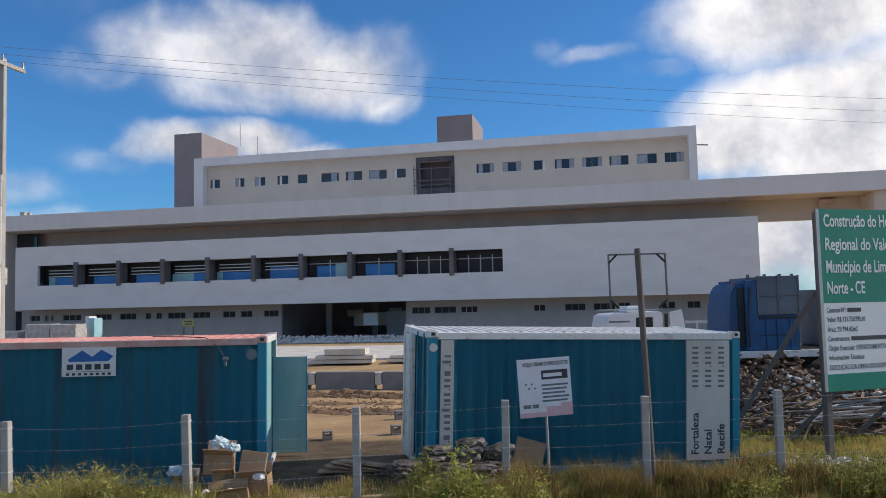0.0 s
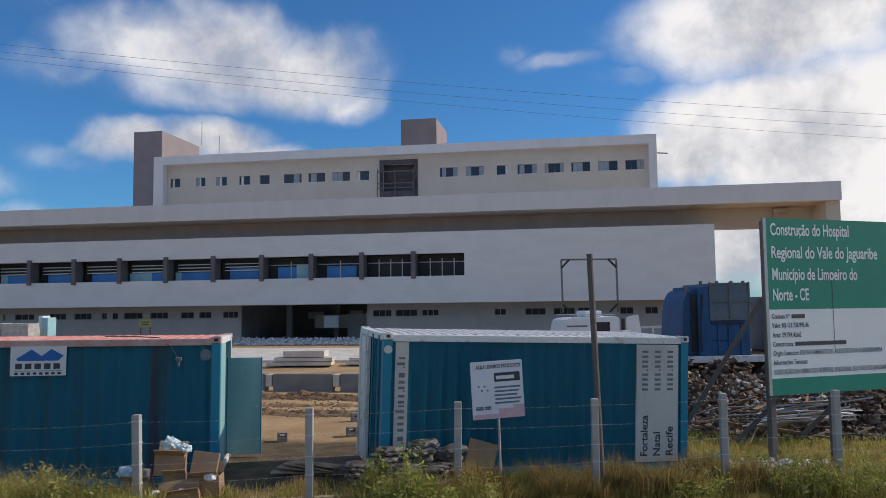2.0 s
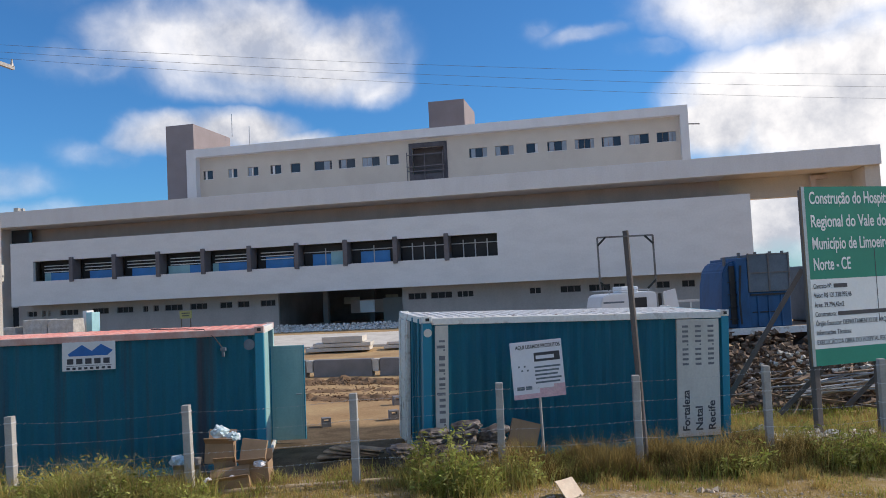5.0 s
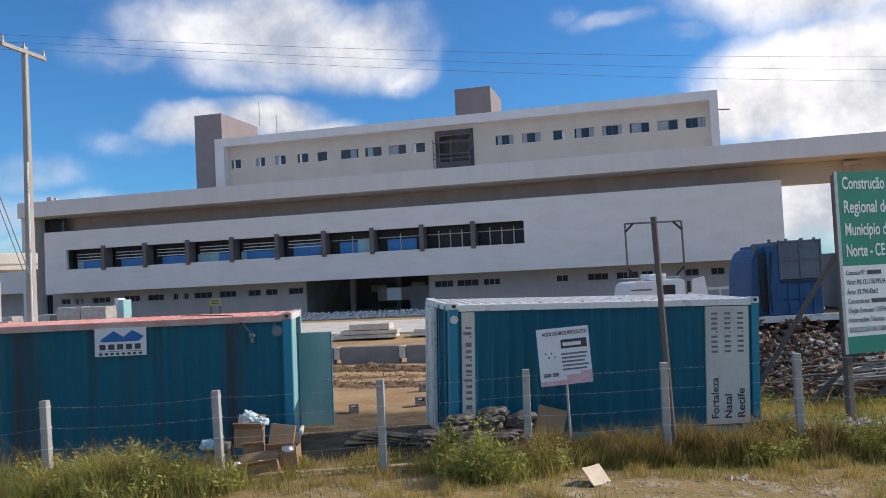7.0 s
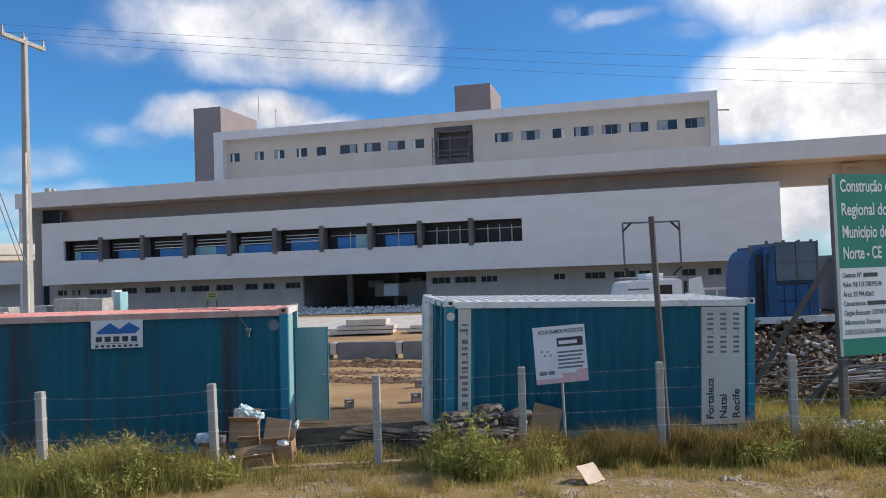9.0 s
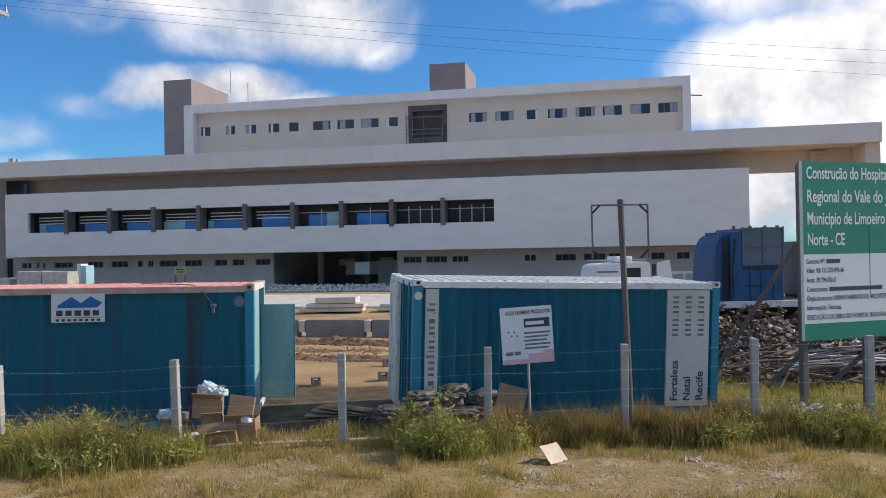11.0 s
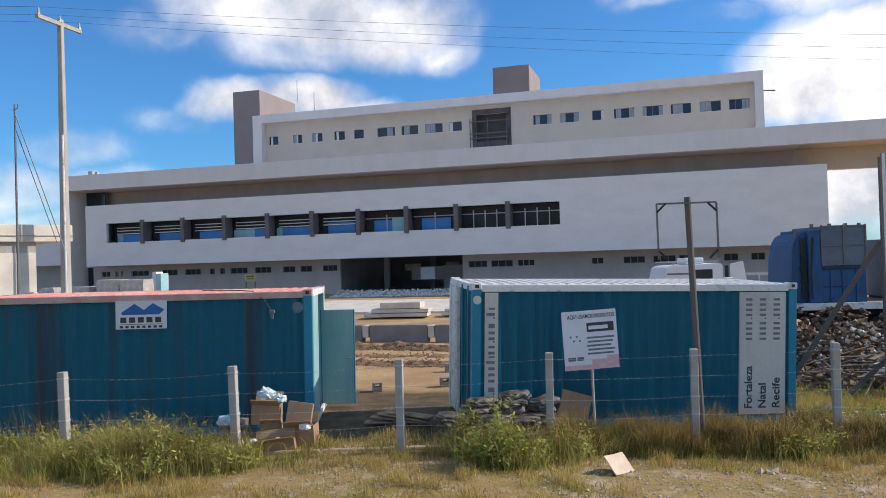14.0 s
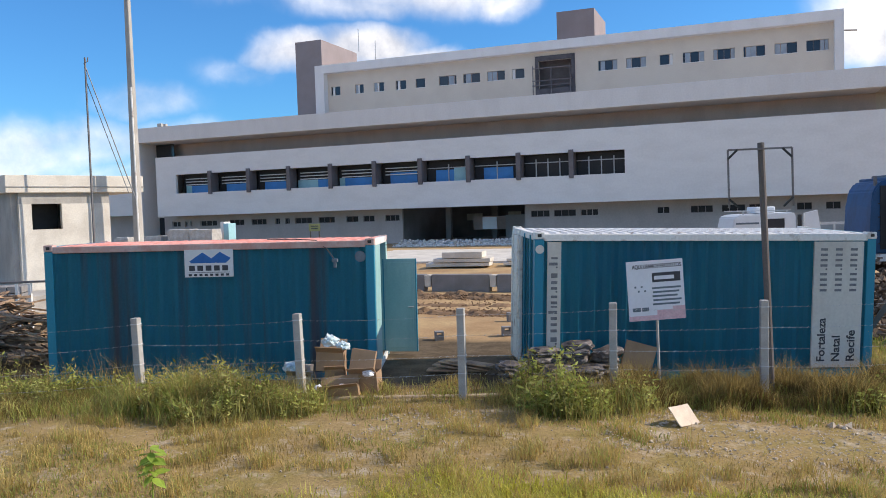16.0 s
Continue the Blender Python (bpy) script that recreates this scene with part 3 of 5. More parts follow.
part("terrace_wall", boxes((-60.2, 8.7, 70, 70.3, 9.36, 11.1)), TAUPE, hospital, "brown rendered wall in the shade of the roof")
part("roof_fascia", boxes((-61.4, 20.3, 66.0, 66.5, 11.08, 12.6), bevel=0.015), FRAME_WHITE, hospital, "long white roof fascia")
part("roof_slab", boxes((-61.4, 8.7, 66.5, 110, 11.1, 12.3)), FRAME_WHITE, hospital)
part("roof_slab", boxes((8.7, 20.3, 66.5, 71, 11.1, 12.3)), BEIGE, hospital)
part("portal_leg", boxes((-61.4, -60.7, 66.5, 73, 0, 11.08), bevel=0.01), FRAME_WHITE, hospital)
part("portal_leg", boxes((19.2, 20.3, 66.5, 72, 0, 11.08), bevel=0.01), BEIGE, hospital)
part("portal_beam", boxes((8.7, 19.2, 70, 71, 9.35, 11.1)), BEIGE, hospital)
part("portal_bracket", boxes((15.9, 16.3, 69.4, 70, 9.8, 10.9), (16.3, 17.2, 69.4, 70, 10.6, 10.9)), TAUPE, hospital)
part("stair_glazing", boxes((-60.7, -58.35, 69, 69.1, 0, 11.08)), GLASS, hospital)
part("stair_floor_edge", boxes((-60.7, -58.35, 68.8, 68.97, 7.3, 7.75)), FRAME_WHITE, hospital)
part("stair_floor_edge", boxes((-60.7, -58.35, 68.8, 68.97, 3.2, 3.9)), FRAME_WHITE, hospital)
part("side_wing_wall", boxes((-150, -61.5, 74, 74.4, 3.6, 7.1), (-150, -61.5, 74.4, 90, 6.9, 7.1)), WHITE_RENDER, hospital)
part("side_wing_base", pierced(-150, -61.5, 76, 76.3, -0.2, 3.6, [(-68.6, -66.8, 1.9, 2.7), (-66.2, -64.2, 0, 3.2)]), GREY_WALL, hospital)
part("side_wing_inside", boxes((-150, -61.5, 79, 79.2, 0, 3.6)), DARK_IN, hospital)
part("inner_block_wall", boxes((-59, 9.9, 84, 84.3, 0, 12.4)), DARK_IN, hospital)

# tower with its white surround
part("tower_frame", pierced(-51.6, 8.4, 88.0, 89.0, 12.3, 21.77, [(-50.35, 7.55, 12.3, 20.75)]), FRAME_WHITE, hospital, "white surround of the upper storeys")
TOWER_WINDOWS = [(-49.9, -48.6, "dwD"), (-46.5, -45.3, "gwD"), (-43.9, -42.5, "gwD"), (-40.9, -39.5, "dwD"), (-38.25, -37.0, "D"), (-35.2, -32.95, "Dgd"), (-32.1, -30.0, "dgD"), (-29.1, -26.95, "ggD"), (-26.1, -24.6, "wD"),
                 (-16.1, -14.0, "dgDg"), (-13.05, -10.9, "gDg"), (-9.45, -8.1, "Dw"), (-7.05, -4.85, "dgDg"), (-3.95, -1.8, "gDDg"), (-0.95, 1.15, "dggD"), (2.05, 4.2, "ggD"), (5.05, 7.1, "DDgg")]
holes = [(a, b, 18.05, 19.15) for a, b, _ in TOWER_WINDOWS] + [(-22.9, -19.1, 16.6, 19.75)]
part("tower_wall", pierced(-50.35, 7.55, 89.0, 89.3, 12.3, 20.75, holes), BEIGE, hospital, "beige rendered upper wall")
part("tower_side", boxes((8.0, 8.4, 89.0, 108, 12.3, 21.77), (-51.6, -51.2, 89.0, 108, 12.3, 21.77)), FRAME_WHITE, hospital)
part("tower_roof", boxes((-51.2, 8.0, 89.0, 108, 20.75, 21.6)), TAUPE, hospital)
for a, b, look_in in TOWER_WINDOWS:
    w = new("tower_window")
    w.parent = hospital
    w.location = (a, 89.0, 18.05)
    wide = b - a
    weights = [{"D": 1.0, "g": 0.6, "d": 0.25, "w": 0.35}[c] for c in look_in]
    x = 0.0
    for c, q in zip(look_in, weights):
        x1 = x + wide * q / sum(weights)
        part("pane", boxes((x + 0.02, x1 - 0.02, 0.16 if c in "gw" else 0.2, 0.22, 0.03, 1.07)), {"g": CURTAIN, "w": WHITE_RENDER}.get(c, GLASS), w)
        x = x1
    part("sill", boxes((-0.05, wide + 0.05, -0.05, 0.12, -0.06, -0.002)), FRAME_WHITE, w)
bay = new("unfinished_bay")
bay.parent = hospital
# Dark board closing the bay; its colour stands for the unlit depth.
part("inside", boxes((-26.5, -15.5, 91.0, 91.2, 13, 20.7)), FIN, bay)
part("stained_surround", pierced(-23.3, -18.7, 88.9, 88.985, 14.0, 20.3, [(-22.9, -19.1, 16.6, 19.75)]), SCORCH, bay, "grey stained render round the opening")
for z in (16.95, 17.5, 18.9):
    part("scaffold_rail", beam(bmesh.new(), (-23.6, 88.7, z), (-19.0, 88.7, z), 0.1), FIN, bay)
for x in (-23.5, -21.4, -19.2):
    part("scaffold_post", beam(bmesh.new(), (x, 88.6, 14.2), (x, 88.6, 19.2), 0.09), FIN, bay)
part("stair_tower", boxes((-55.5, -51.65, 90, 100, 12.3, 25.5), bevel=0.02), MAUVE, hospital, "dark taupe stair tower")
part("lift_housing", boxes((-21.8, -17.3, 94, 102, 21.6, 26.3), bevel=0.02), MAUVE, hospital, "dark taupe lift housing on the roof")
clutter = bmesh.new()
for p, q in (((-50.5, 97, 23.5), (-47.5, 97, 22.2)), ((-50, 97, 21.7), (-48.2, 97, 23.3)), ((-49, 96.5, 21.7), (-46.6, 97, 22.3)), ((-49.2, 97, 23.0), (-47.9, 97, 22.9))):
    beam(clutter, p, q, 0.12)
part("roof_debris", clutter, SCRAP_WOOD, hospital)
part("antenna", tube([(-50.8, 99, 25.4), (-50.8, 99, 28.6)], 0.05), GALV, hospital)
part("antenna", tube([(-47.3, 97, 21.6), (-47.3, 97, 26.2)], 0.05), GALV, hospital)
part("antenna", tube([(8.4, 88.4, 19.7), (9.6, 88.4, 19.6)], 0.07), STEEL, hospital)
part("parapet_stub", boxes((-58.7, -58.2, 67, 67.4, 12.3, 13.1), (-57.9, -57.6, 67, 67.3, 12.3, 13.0)), CONCRETE, hospital)


# ---- containers ----
def corrugated(length, z0, z1, y, pitch=0.278, depth=0.036, x0=0.0):
    """An upright sheet along x with trapezoid waves, set into -y."""
    prof, x = [], x0
    while x < x0 + length - 1e-6:
        for f, d in ((0, 0), (0.26, 0), (0.5, 1), (0.76, 1)):
            if x + f * pitch < x0 + length:
                prof.append((x + f * pitch, y + d * depth))
        x += pitch
    prof.append((x0 + length, y))
    bm = bmesh.new()
    lower = [bm.verts.new((px, py, z0)) for px, py in prof]
    upper = [bm.verts.new((px, py, z1)) for px, py in prof]
    for i in range(len(prof) - 1):
        bm.faces.new((lower[i], lower[i + 1], upper[i + 1], upper[i]))
    bmesh.ops.solidify(bm, geom=bm.faces[:], thickness=0.004)
    return bm


L, W, H = 6.06, 2.44, 2.59


def container(m, label, side, rail_top, roof, posts, rib_depth, group="rental containers"):
    c = thing("shipping_container", m, label, "container", group)
    part("front_panel", corrugated(L - 0.3, 0.16, H - 0.16, 0.03, x0=0.15), side, c)
    part("back_panel", corrugated(L - 0.3, 0.16, H - 0.16, W - 0.07, x0=0.15), side, c)
    part("floor_panel", boxes((0.05, L - 0.05, 0.05, W - 0.05, 0.08, 0.16)), WOOD, c)
    rib = bmesh.new()
    n = 29
    for i in range(n):
        a, b = 0.12 + (L - 0.24) * i / n, 0.12 + (L - 0.24) * (i + 1) / n
        z0, z1, flat_z = H - 0.016 - rib_depth, H - 0.016, H - 0.03
        p = [(a, z0), (a + (b - a) * 0.34, z0), (a + (b - a) * 0.52, z1), (a + (b - a) * 0.84, z1), (b, z0)]
        for (xa, za), (xb, zb) in zip(p, p[1:]):
            for (ya, fa), (yb, fb) in zip(((0.08, 0), (0.30, 1), (W - 0.30, 1)), ((0.30, 1), (W - 0.30, 1), (W - 0.08, 0))):
                za0, zb0, za1, zb1 = (flat_z + (za - flat_z) * fa, flat_z + (zb - flat_z) * fa, flat_z + (za - flat_z) * fb, flat_z + (zb - flat_z) * fb)
                rib.faces.new([rib.verts.new(q) for q in ((xa, ya, za0), (xb, ya, zb0), (xb, yb, zb1), (xa, yb, za1))])
    bmesh.ops.remove_doubles(rib, verts=rib.verts[:], dist=1e-4)
    part("roof_sheet", rib, roof, c)
    for y in (0.0, W - 0.08):
        part("top_rail", boxes((0.16, L - 0.16, y, y + 0.08, H - 0.15, H - 0.03), bevel=0.008), rail_top, c)
        part("bottom_rail", boxes((0.16, L - 0.16, y, y + 0.08, 0.02, 0.16), bevel=0.008), side, c)
    for x in (0.0, L - 0.16):
        for y, mat in ((0.0, posts[0] if x == 0 else posts[1]), (W - 0.16, posts[2])):
            part("corner_post", boxes((x, x + 0.16, y, y + 0.16, 0.12, H - 0.12), bevel=0.012), mat, c)
            for z in (0.0, H - 0.118):
                cast = part("corner_casting", boxes((x - 0.004, x + 0.166, y - 0.006, y + 0.166, z, z + 0.122), bevel=0.014), rail_top if z else mat, c)
                if z:
                    # Thin black plates on the casting: the dark of its holes as colour.
                    part("slot_dark_plate", boxes((x + 0.045, x + 0.12, y + 0.03, y + 0.125, z + 0.1225, z + 0.1245), (x + 0.045, x + 0.115, y - 0.0085, y - 0.0065, z + 0.035, z + 0.09)), BLACK, cast)
    return c


def end_frame(c, x, mat, low=True):
    part("end_header", boxes((x, x + 0.12, 0.16, W - 0.16, H - 0.14, H - 0.02), bevel=0.01), mat, c)
    part("end_sill", boxes((x, x + 0.12, 0.16, W - 0.16, 0.02, 0.16), bevel=0.01), mat, c)


# the closed blue container with the red roof
left_box = container(pose(-12.877, 10.367, -0.10, -0.2, 0.5, 19.8), "teal shipping container with rust streaks, faded red roof and open door", RUSTY_TEAL, PINK_RAIL, RED_ROOF, (RUSTY_TEAL, TEAL, PALE_TEAL), 0.022)
end_frame(left_box, L - 0.12, WHITE_STEEL)
end_frame(left_box, 0.0, RUSTY_TEAL)
part("end_panel", boxes((0.05, 0.09, 0.16, W - 0.16, 0.16, H - 0.14)), RUSTY_TEAL, left_box)
# Paler than the other teal sides: the sun on this end is coloured in.
part("end_panel", boxes((L - 0.04, L - 0.005, 0.16, 1.1, 0.16, H - 0.14)), PALE_TEAL, left_box, "end panel with sunlight put into its pale colour")
part("end_panel", boxes((L - 0.6, L - 0.55, 1.1, W - 0.16, 0.16, H - 0.14)), RUSTY_TEAL, left_box)
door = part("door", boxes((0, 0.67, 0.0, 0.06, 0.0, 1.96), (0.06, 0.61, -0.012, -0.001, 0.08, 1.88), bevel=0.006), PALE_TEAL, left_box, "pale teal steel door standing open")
door.matrix_local = pose(L - 0.06, W - 0.16, 0.13, 0, 0, -5)
part("seal", boxes((-0.02, 0.0, -0.01, 0.07, 0, 1.96), (0.67, 0.69, -0.01, 0.07, 0, 1.96)), TEAL, door)
handle = part("handle", tube([(0.61, -0.02, 0.95), (0.61, -0.09, 0.95), (0.52, -0.09, 0.95)], 0.014), GALV, door)
badge = part("badge_panel", boxes((2.593, 3.486, -0.012, 0.0, 1.955, 2.455)), BADGE_WHITE, left_box, "white rental company panel with blue peaks")
peaks = bmesh.new()
for pts in (((0.10, 0.30), (0.34, 0.46), (0.60, 0.28), (0.56, 0.265), (0.13, 0.265)), ((0.50, 0.345), (0.66, 0.465), (0.86, 0.35), (0.77, 0.265), (0.60, 0.265))):
    lo = [peaks.verts.new((2.585 + x, -0.016, 1.925 + z + 0.02)) for x, z in pts]
    hi = [peaks.verts.new((2.585 + x, -0.012, 1.925 + z + 0.02)) for x, z in pts]
    peaks.faces.new(lo)
    for k in range(len(pts)):
        peaks.faces.new((lo[k], hi[k], hi[(k + 1) % len(pts)], lo[(k + 1) % len(pts)]))
part("peaks", peaks, LOGO_BLUE, badge)
bars = bmesh.new()
for k in range(5):
    box(bars, 2.675 + k * 0.152, 2.675 + k * 0.152 + 0.105, -0.016, -0.012, 2.07, 2.165)
for k in range(8):
    box(bars, 2.665 + k * 0.098, 2.665 + k * 0.098 + 0.055, -0.016, -0.012, 1.975, 2.015)
box(bars, 2.665, 3.42, -0.016, -0.012, 2.035, 2.042)
tagged(part("name_bar", bars, INK, badge), kind="stuff")
emblem = bmesh.new()
bmesh.ops.create_circle(emblem, cap_ends=True, radius=0.10, segments=20, matrix=Matrix.Translation((5.80, 0.0285, 2.27)) @ Matrix.Rotation(radians(90), 4, "X"))
part("emblem", emblem, GREY_BLUE, left_box)
part("wall_lamp", boxes((5.30, 5.40, -0.10, 0.02, 2.18, 2.24), (5.325, 5.375, -0.08, -0.03, 2.08, 2.18), bevel=0.008), GREY_BLUE, left_box)

part("cable", tube([(3.9, 0.9, H + 0.004), (4.6, 0.35, H + 0.006), (5.0, 0.05, H - 0.01), (5.2, -0.02, 2.42), (5.33, -0.03, 2.24)], 0.009, 5), BLACK, left_box, "loose black cable")

# the blue container with the white roof
right_box = container(pose(-4.319, 12.677, -0.107, 1.4, 1.85, 24.8), "teal shipping container with white roof and lettered panels", TEAL, WHITE_STEEL, WHITE_STEEL, (TEAL, TEAL, WHITE_STEEL), 0.06)
end_frame(right_box, 0.0, WHITE_STEEL)
end_frame(right_box, L - 0.12, TEAL)
part("end_panel", boxes((L - 0.09, L - 0.05, 0.16, W - 0.16, 0.16, H - 0.14)), TEAL, right_box)
for y in (0.17, 1.225):
    if y < 1:
        leaf = part("end_door", corrugated(1.17, 0.17, H - 0.15, 0.0, 0.195, 0.05), TEAL, right_box)
        leaf.matrix_local = pose(0.07, y + 1.17, 0, 0, 0, -90)
    else:
        part("end_door", boxes((-0.05, 0.02, 1.345, W - 0.165, 0.17, H - 0.15), bevel=0.006), WHITE_STEEL, right_box, "white steel door leaf with rust spots")
    for dy in (0.2, 0.8):
        part("lock_rod", tube([(-0.01 if y < 1 else -0.065, y + dy, 0.1), (-0.01 if y < 1 else -0.065, y + dy, H - 0.06)], 0.018), TEAL if y < 1 else WHITE_STEEL, right_box)
strip = part("lettered_strip", boxes((0.221, 0.455, -0.010, 0.028, 0.17, H - 0.165)), LABEL_WHITE, right_box, "white strip with upright dark lettering")
bars = bmesh.new()
z = 0.22
for k, w in enumerate((0.15, 0.15, 0.15, 0.05, 0.17, 0.11, 0.11, 0.11, 0.11, 0.06, 0.11, 0.10, 0.05, 0.10, 0.11, 0.17, 0.05, 0.11, 0.08)):
    tall = 0.11 if k not in (8, 17) else 0.15
    if w > 0.05:
        box(bars, 0.395 - tall, 0.395, -0.014, -0.010, z, z + w * 0.46)
    else:
        box(bars, 0.365, 0.395, -0.014, -0.010, z, z + 0.03)
    z += w * 0.97
tagged(part("letter_bar", bars, FADED_INK, strip), kind="stuff")
panel = part("lettered_panel", boxes((4.937, 5.83, -0.010, 0.028, 0.2, H - 0.165)), LABEL_WHITE, right_box, "white panel with city names and number bars")
for k, city in enumerate(("Fortaleza", "Natal", "Recife")):
    lettering(city, 0.21, INK, panel, Matrix.Translation((5.175 + 0.27 * k, -0.013, 0.30)) @ Euler((radians(90), 0, 0)).to_matrix().to_4x4() @ Matrix.Rotation(radians(90), 4, "Z"), "city_name", 0.004, (0.78, 0.46, 0.56)[k])
    bars = bmesh.new()
    z = 1.55
    for d in range(9):
        if d == 4:
            box(bars, 5.145 + 0.27 * k, 5.175 + 0.27 * k, -0.014, -0.010, z, z + 0.03)
            z += 0.06
        else:
            box(bars, 5.05 + 0.27 * k, 5.175 + 0.27 * k, -0.014, -0.010, z, z + 0.042)
            z += 0.094
    tagged(part("number_bar", bars, FADED_INK, panel), kind="stuff")
emblem = bmesh.new()
bmesh.ops.create_circle(emblem, cap_ends=True, radius=0.075, segments=20, matrix=Matrix.Translation((0.085, -0.008, 2.30)) @ Matrix.Rotation(radians(90), 4, "X"))
part("emblem", emblem, LABEL_WHITE, right_box)


# ---- fence ----
def fence_post(x, y, top, tilt, pale):
    z = ground_height(x, y) - 0.25
    p = thing("fence_post", pose(x, y, z, tilt * 0.4, tilt, 9), "square cast concrete fence post with wire holes", "fence post", "roadside fence")
    h = top - z
    bm = boxes((-0.06, 0.06, -0.06, 0.06, 0, h), bevel=0.012)
    part("shaft", bm, POST, p)
    ties = bmesh.new()
    for f in WIRE_DROPS:
        box(ties, -0.063, 0.063, -0.066, 0.066, h - f - 0.008, h - f + 0.008)
    tagged(part("wire_tie", ties, BARB, p), kind="stuff")
    return p


WIRE_DROPS = (0.10, 0.42, 0.74, 1.02)
POSTS = [(-17.6, 6.78, 1.25, 1), (-15.1, 7.62, 1.22, -1), (-12.68, 8.46, 1.22, -3.0), (-9.88, 9.42, 1.35, -2.0), (-7.44, 10.26, 1.35, -1.6), (-5.04, 11.09, 1.37, 0.0), (-2.82, 11.85, 1.39, 0.6), (-0.63, 12.60, 1.37, 0.5), (1.55, 13.35, 1.39, 0.3), (3.58, 14.06, 1.38, 0), (5.9, 14.85, 1.35, 1), (8.3, 15.7, 1.35, 0)]
for row in POSTS:
    fence_post(*row, True)
for k, drop in enumerate(WIRE_DROPS):
    bm = bmesh.new()
    for (x0, y0, t0, _), (x1, y1, t1, _) in zip(POSTS, POSTS[1:]):
        pts = []
        for i in range(9):
            f = i / 8
            sag = 0.03 * (1 + 0.5 * math.sin(x0 * 3 + k)) * 4 * f * (1 - f)
            pts.append((x0 + (x1 - x0) * f, y0 + (y1 - y0) * f - 0.07, t0 + (t1 - t0) * f - drop - sag))
        tube(pts, 0.0017, 4, bm=bm)
        for i in range(1, 24):
            f = i / 24
            sag = 0.03 * (1 + 0.5 * math.sin(x0 * 3 + k)) * 4 * f * (1 - f)
            p = Vector((x0 + (x1 - x0) * f, y0 + (y1 - y0) * f - 0.07, t0 + (t1 - t0) * f - drop - sag))
            tube([p + Vector((-0.012, 0, -0.012)), p + Vector((0.012, 0, 0.012))], 0.003, 3, bm=bm)
    tagged(part("barbed_wire", bm, BARB), "thin galvanised barbed wire strung between concrete posts", "fence wire", "roadside fence")

kerb = thing("concrete_kerb", pose(-7.2, 10.55, ground_height(-6.0, 10.9) - 0.075, 0, 0, 18), "low sandy concrete kerb strip along the fence", "kerb")
for k in range(3):
    part("kerb_stone", boxes((k * 0.95, k * 0.95 + 0.93, 0, 0.12, 0, 0.11), bevel=0.03), SANDY_EDGE, kerb)

# ---- poster on a stick ----
POSTER_M = Matrix.Translation((-2.23, 12.55, 0)) @ Matrix.Rotation(radians(20), 4, "Z")
poster = thing("poster_stand", POSTER_M, "white advertising poster on a thin stake", "poster")
part("stake", tube([(0.05, 0.02, -0.35), (0.02, 0.02, 1.15)], 0.022), POST, poster)
board = part("board", boxes((-0.45, 0.45, -0.012, 0.006, -0.48, 0.48)), POSTER_WHITE, poster)
board.matrix_local = pose(0, -0.02, 1.52, 0, -2.6, 0)
part("printed_band", boxes((-0.449, 0.449, -0.015, -0.012, -0.479, -0.40), (0.0, 0.449, -0.015, -0.012, -0.40, -0.32), (0.25, 0.449, -0.015, -0.012, -0.32, -0.27)), PINK, board, "faded pink band along the foot")
lettering("AQUI USAMOS PRODUTOS", 0.09, INK, board, Matrix.Translation((-0.36, -0.014, 0.36)) @ Euler((radians(90), 0, 0)).to_matrix().to_4x4(), "heading", 0.002, 0.78)
part("trade_mark", boxes((-0.05, 0.40, -0.016, -0.012, 0.13, 0.28)), INK, board, "black trade mark box")
part("trade_mark_bar", boxes((-0.02, 0.30, -0.019, -0.016, 0.17, 0.23)), POSTER_WHITE, board)
bars = bmesh.new()
for k in range(5):
    box(bars, -0.06 + 0.01 * (k % 2), 0.40 - 0.03 * (k % 3), -0.014, -0.012, 0.02 - 0.065 * k, 0.05 - 0.065 * k)
box(bars, -0.39, -0.26, -0.014, -0.012, -0.33, -0.27)
box(bars, -0.24, -0.13, -0.014, -0.012, -0.33, -0.27)
for k in range(4):
    box(bars, -0.34 + 0.05 * k, -0.31 + 0.05 * k, -0.014, -0.012, 0.05 - 0.07 * (k % 2), 0.08 - 0.07 * (k % 2))
tagged(part("text_bar", bars, GREY_BLUE, board), kind="stuff")

# ---- pole with an empty sign frame ----
mast = thing("sign_frame_pole", pose(-0.63, 12.85, 0), "grey-brown pole carrying an empty square frame", "pole")
part("pole", tube([(0.13, 0.03, -0.5), (0.0, 0.0, 3.80)], 0.052, 10), GREY_TIMBER, mast)
fr = bmesh.new()
FR_M = Matrix.Rotation(radians(10), 4, "Z")
c = [FR_M @ Vector(v) for v in ((-0.50, -0.07, 3.70), (0.44, -0.07, 3.70), (0.45, -0.07, 2.80), (-0.49, -0.07, 2.80))]
for a, b in ((0, 1), (1, 2), (3, 0)):
    beam(fr, c[a], c[b], 0.028)
part("frame", fr, STEEL, mast)
for i, (dx, dz) in enumerate(((1, -1), (-1, -1), (-1, 1), (1, 1))):
    a = c[i] + FR_M @ Vector((dx * 0.14, 0, 0))
    b = c[i] + Vector((0, 0, dz * 0.14))
    part("corner_brace", beam(bmesh.new(), a, b, 0.03), BLACK, mast)

# ---- site sign ----
SIGN_M = Matrix.Translation((2.83, 15.58, 0)) @ Matrix.Rotation(radians(30), 4, "Z")
sign = thing("site_sign", SIGN_M, "large green and white hospital construction sign on posts", "sign")
SW, SB, ST = 3.9, 1.10, 4.62
part("backing", boxes((0, SW, 0.0, 0.04, SB, ST)), WOOD, sign)
part("green_field", boxes((0.07, SW, -0.006, 0.0, 2.79, ST)), GREEN, sign, "green upper field")
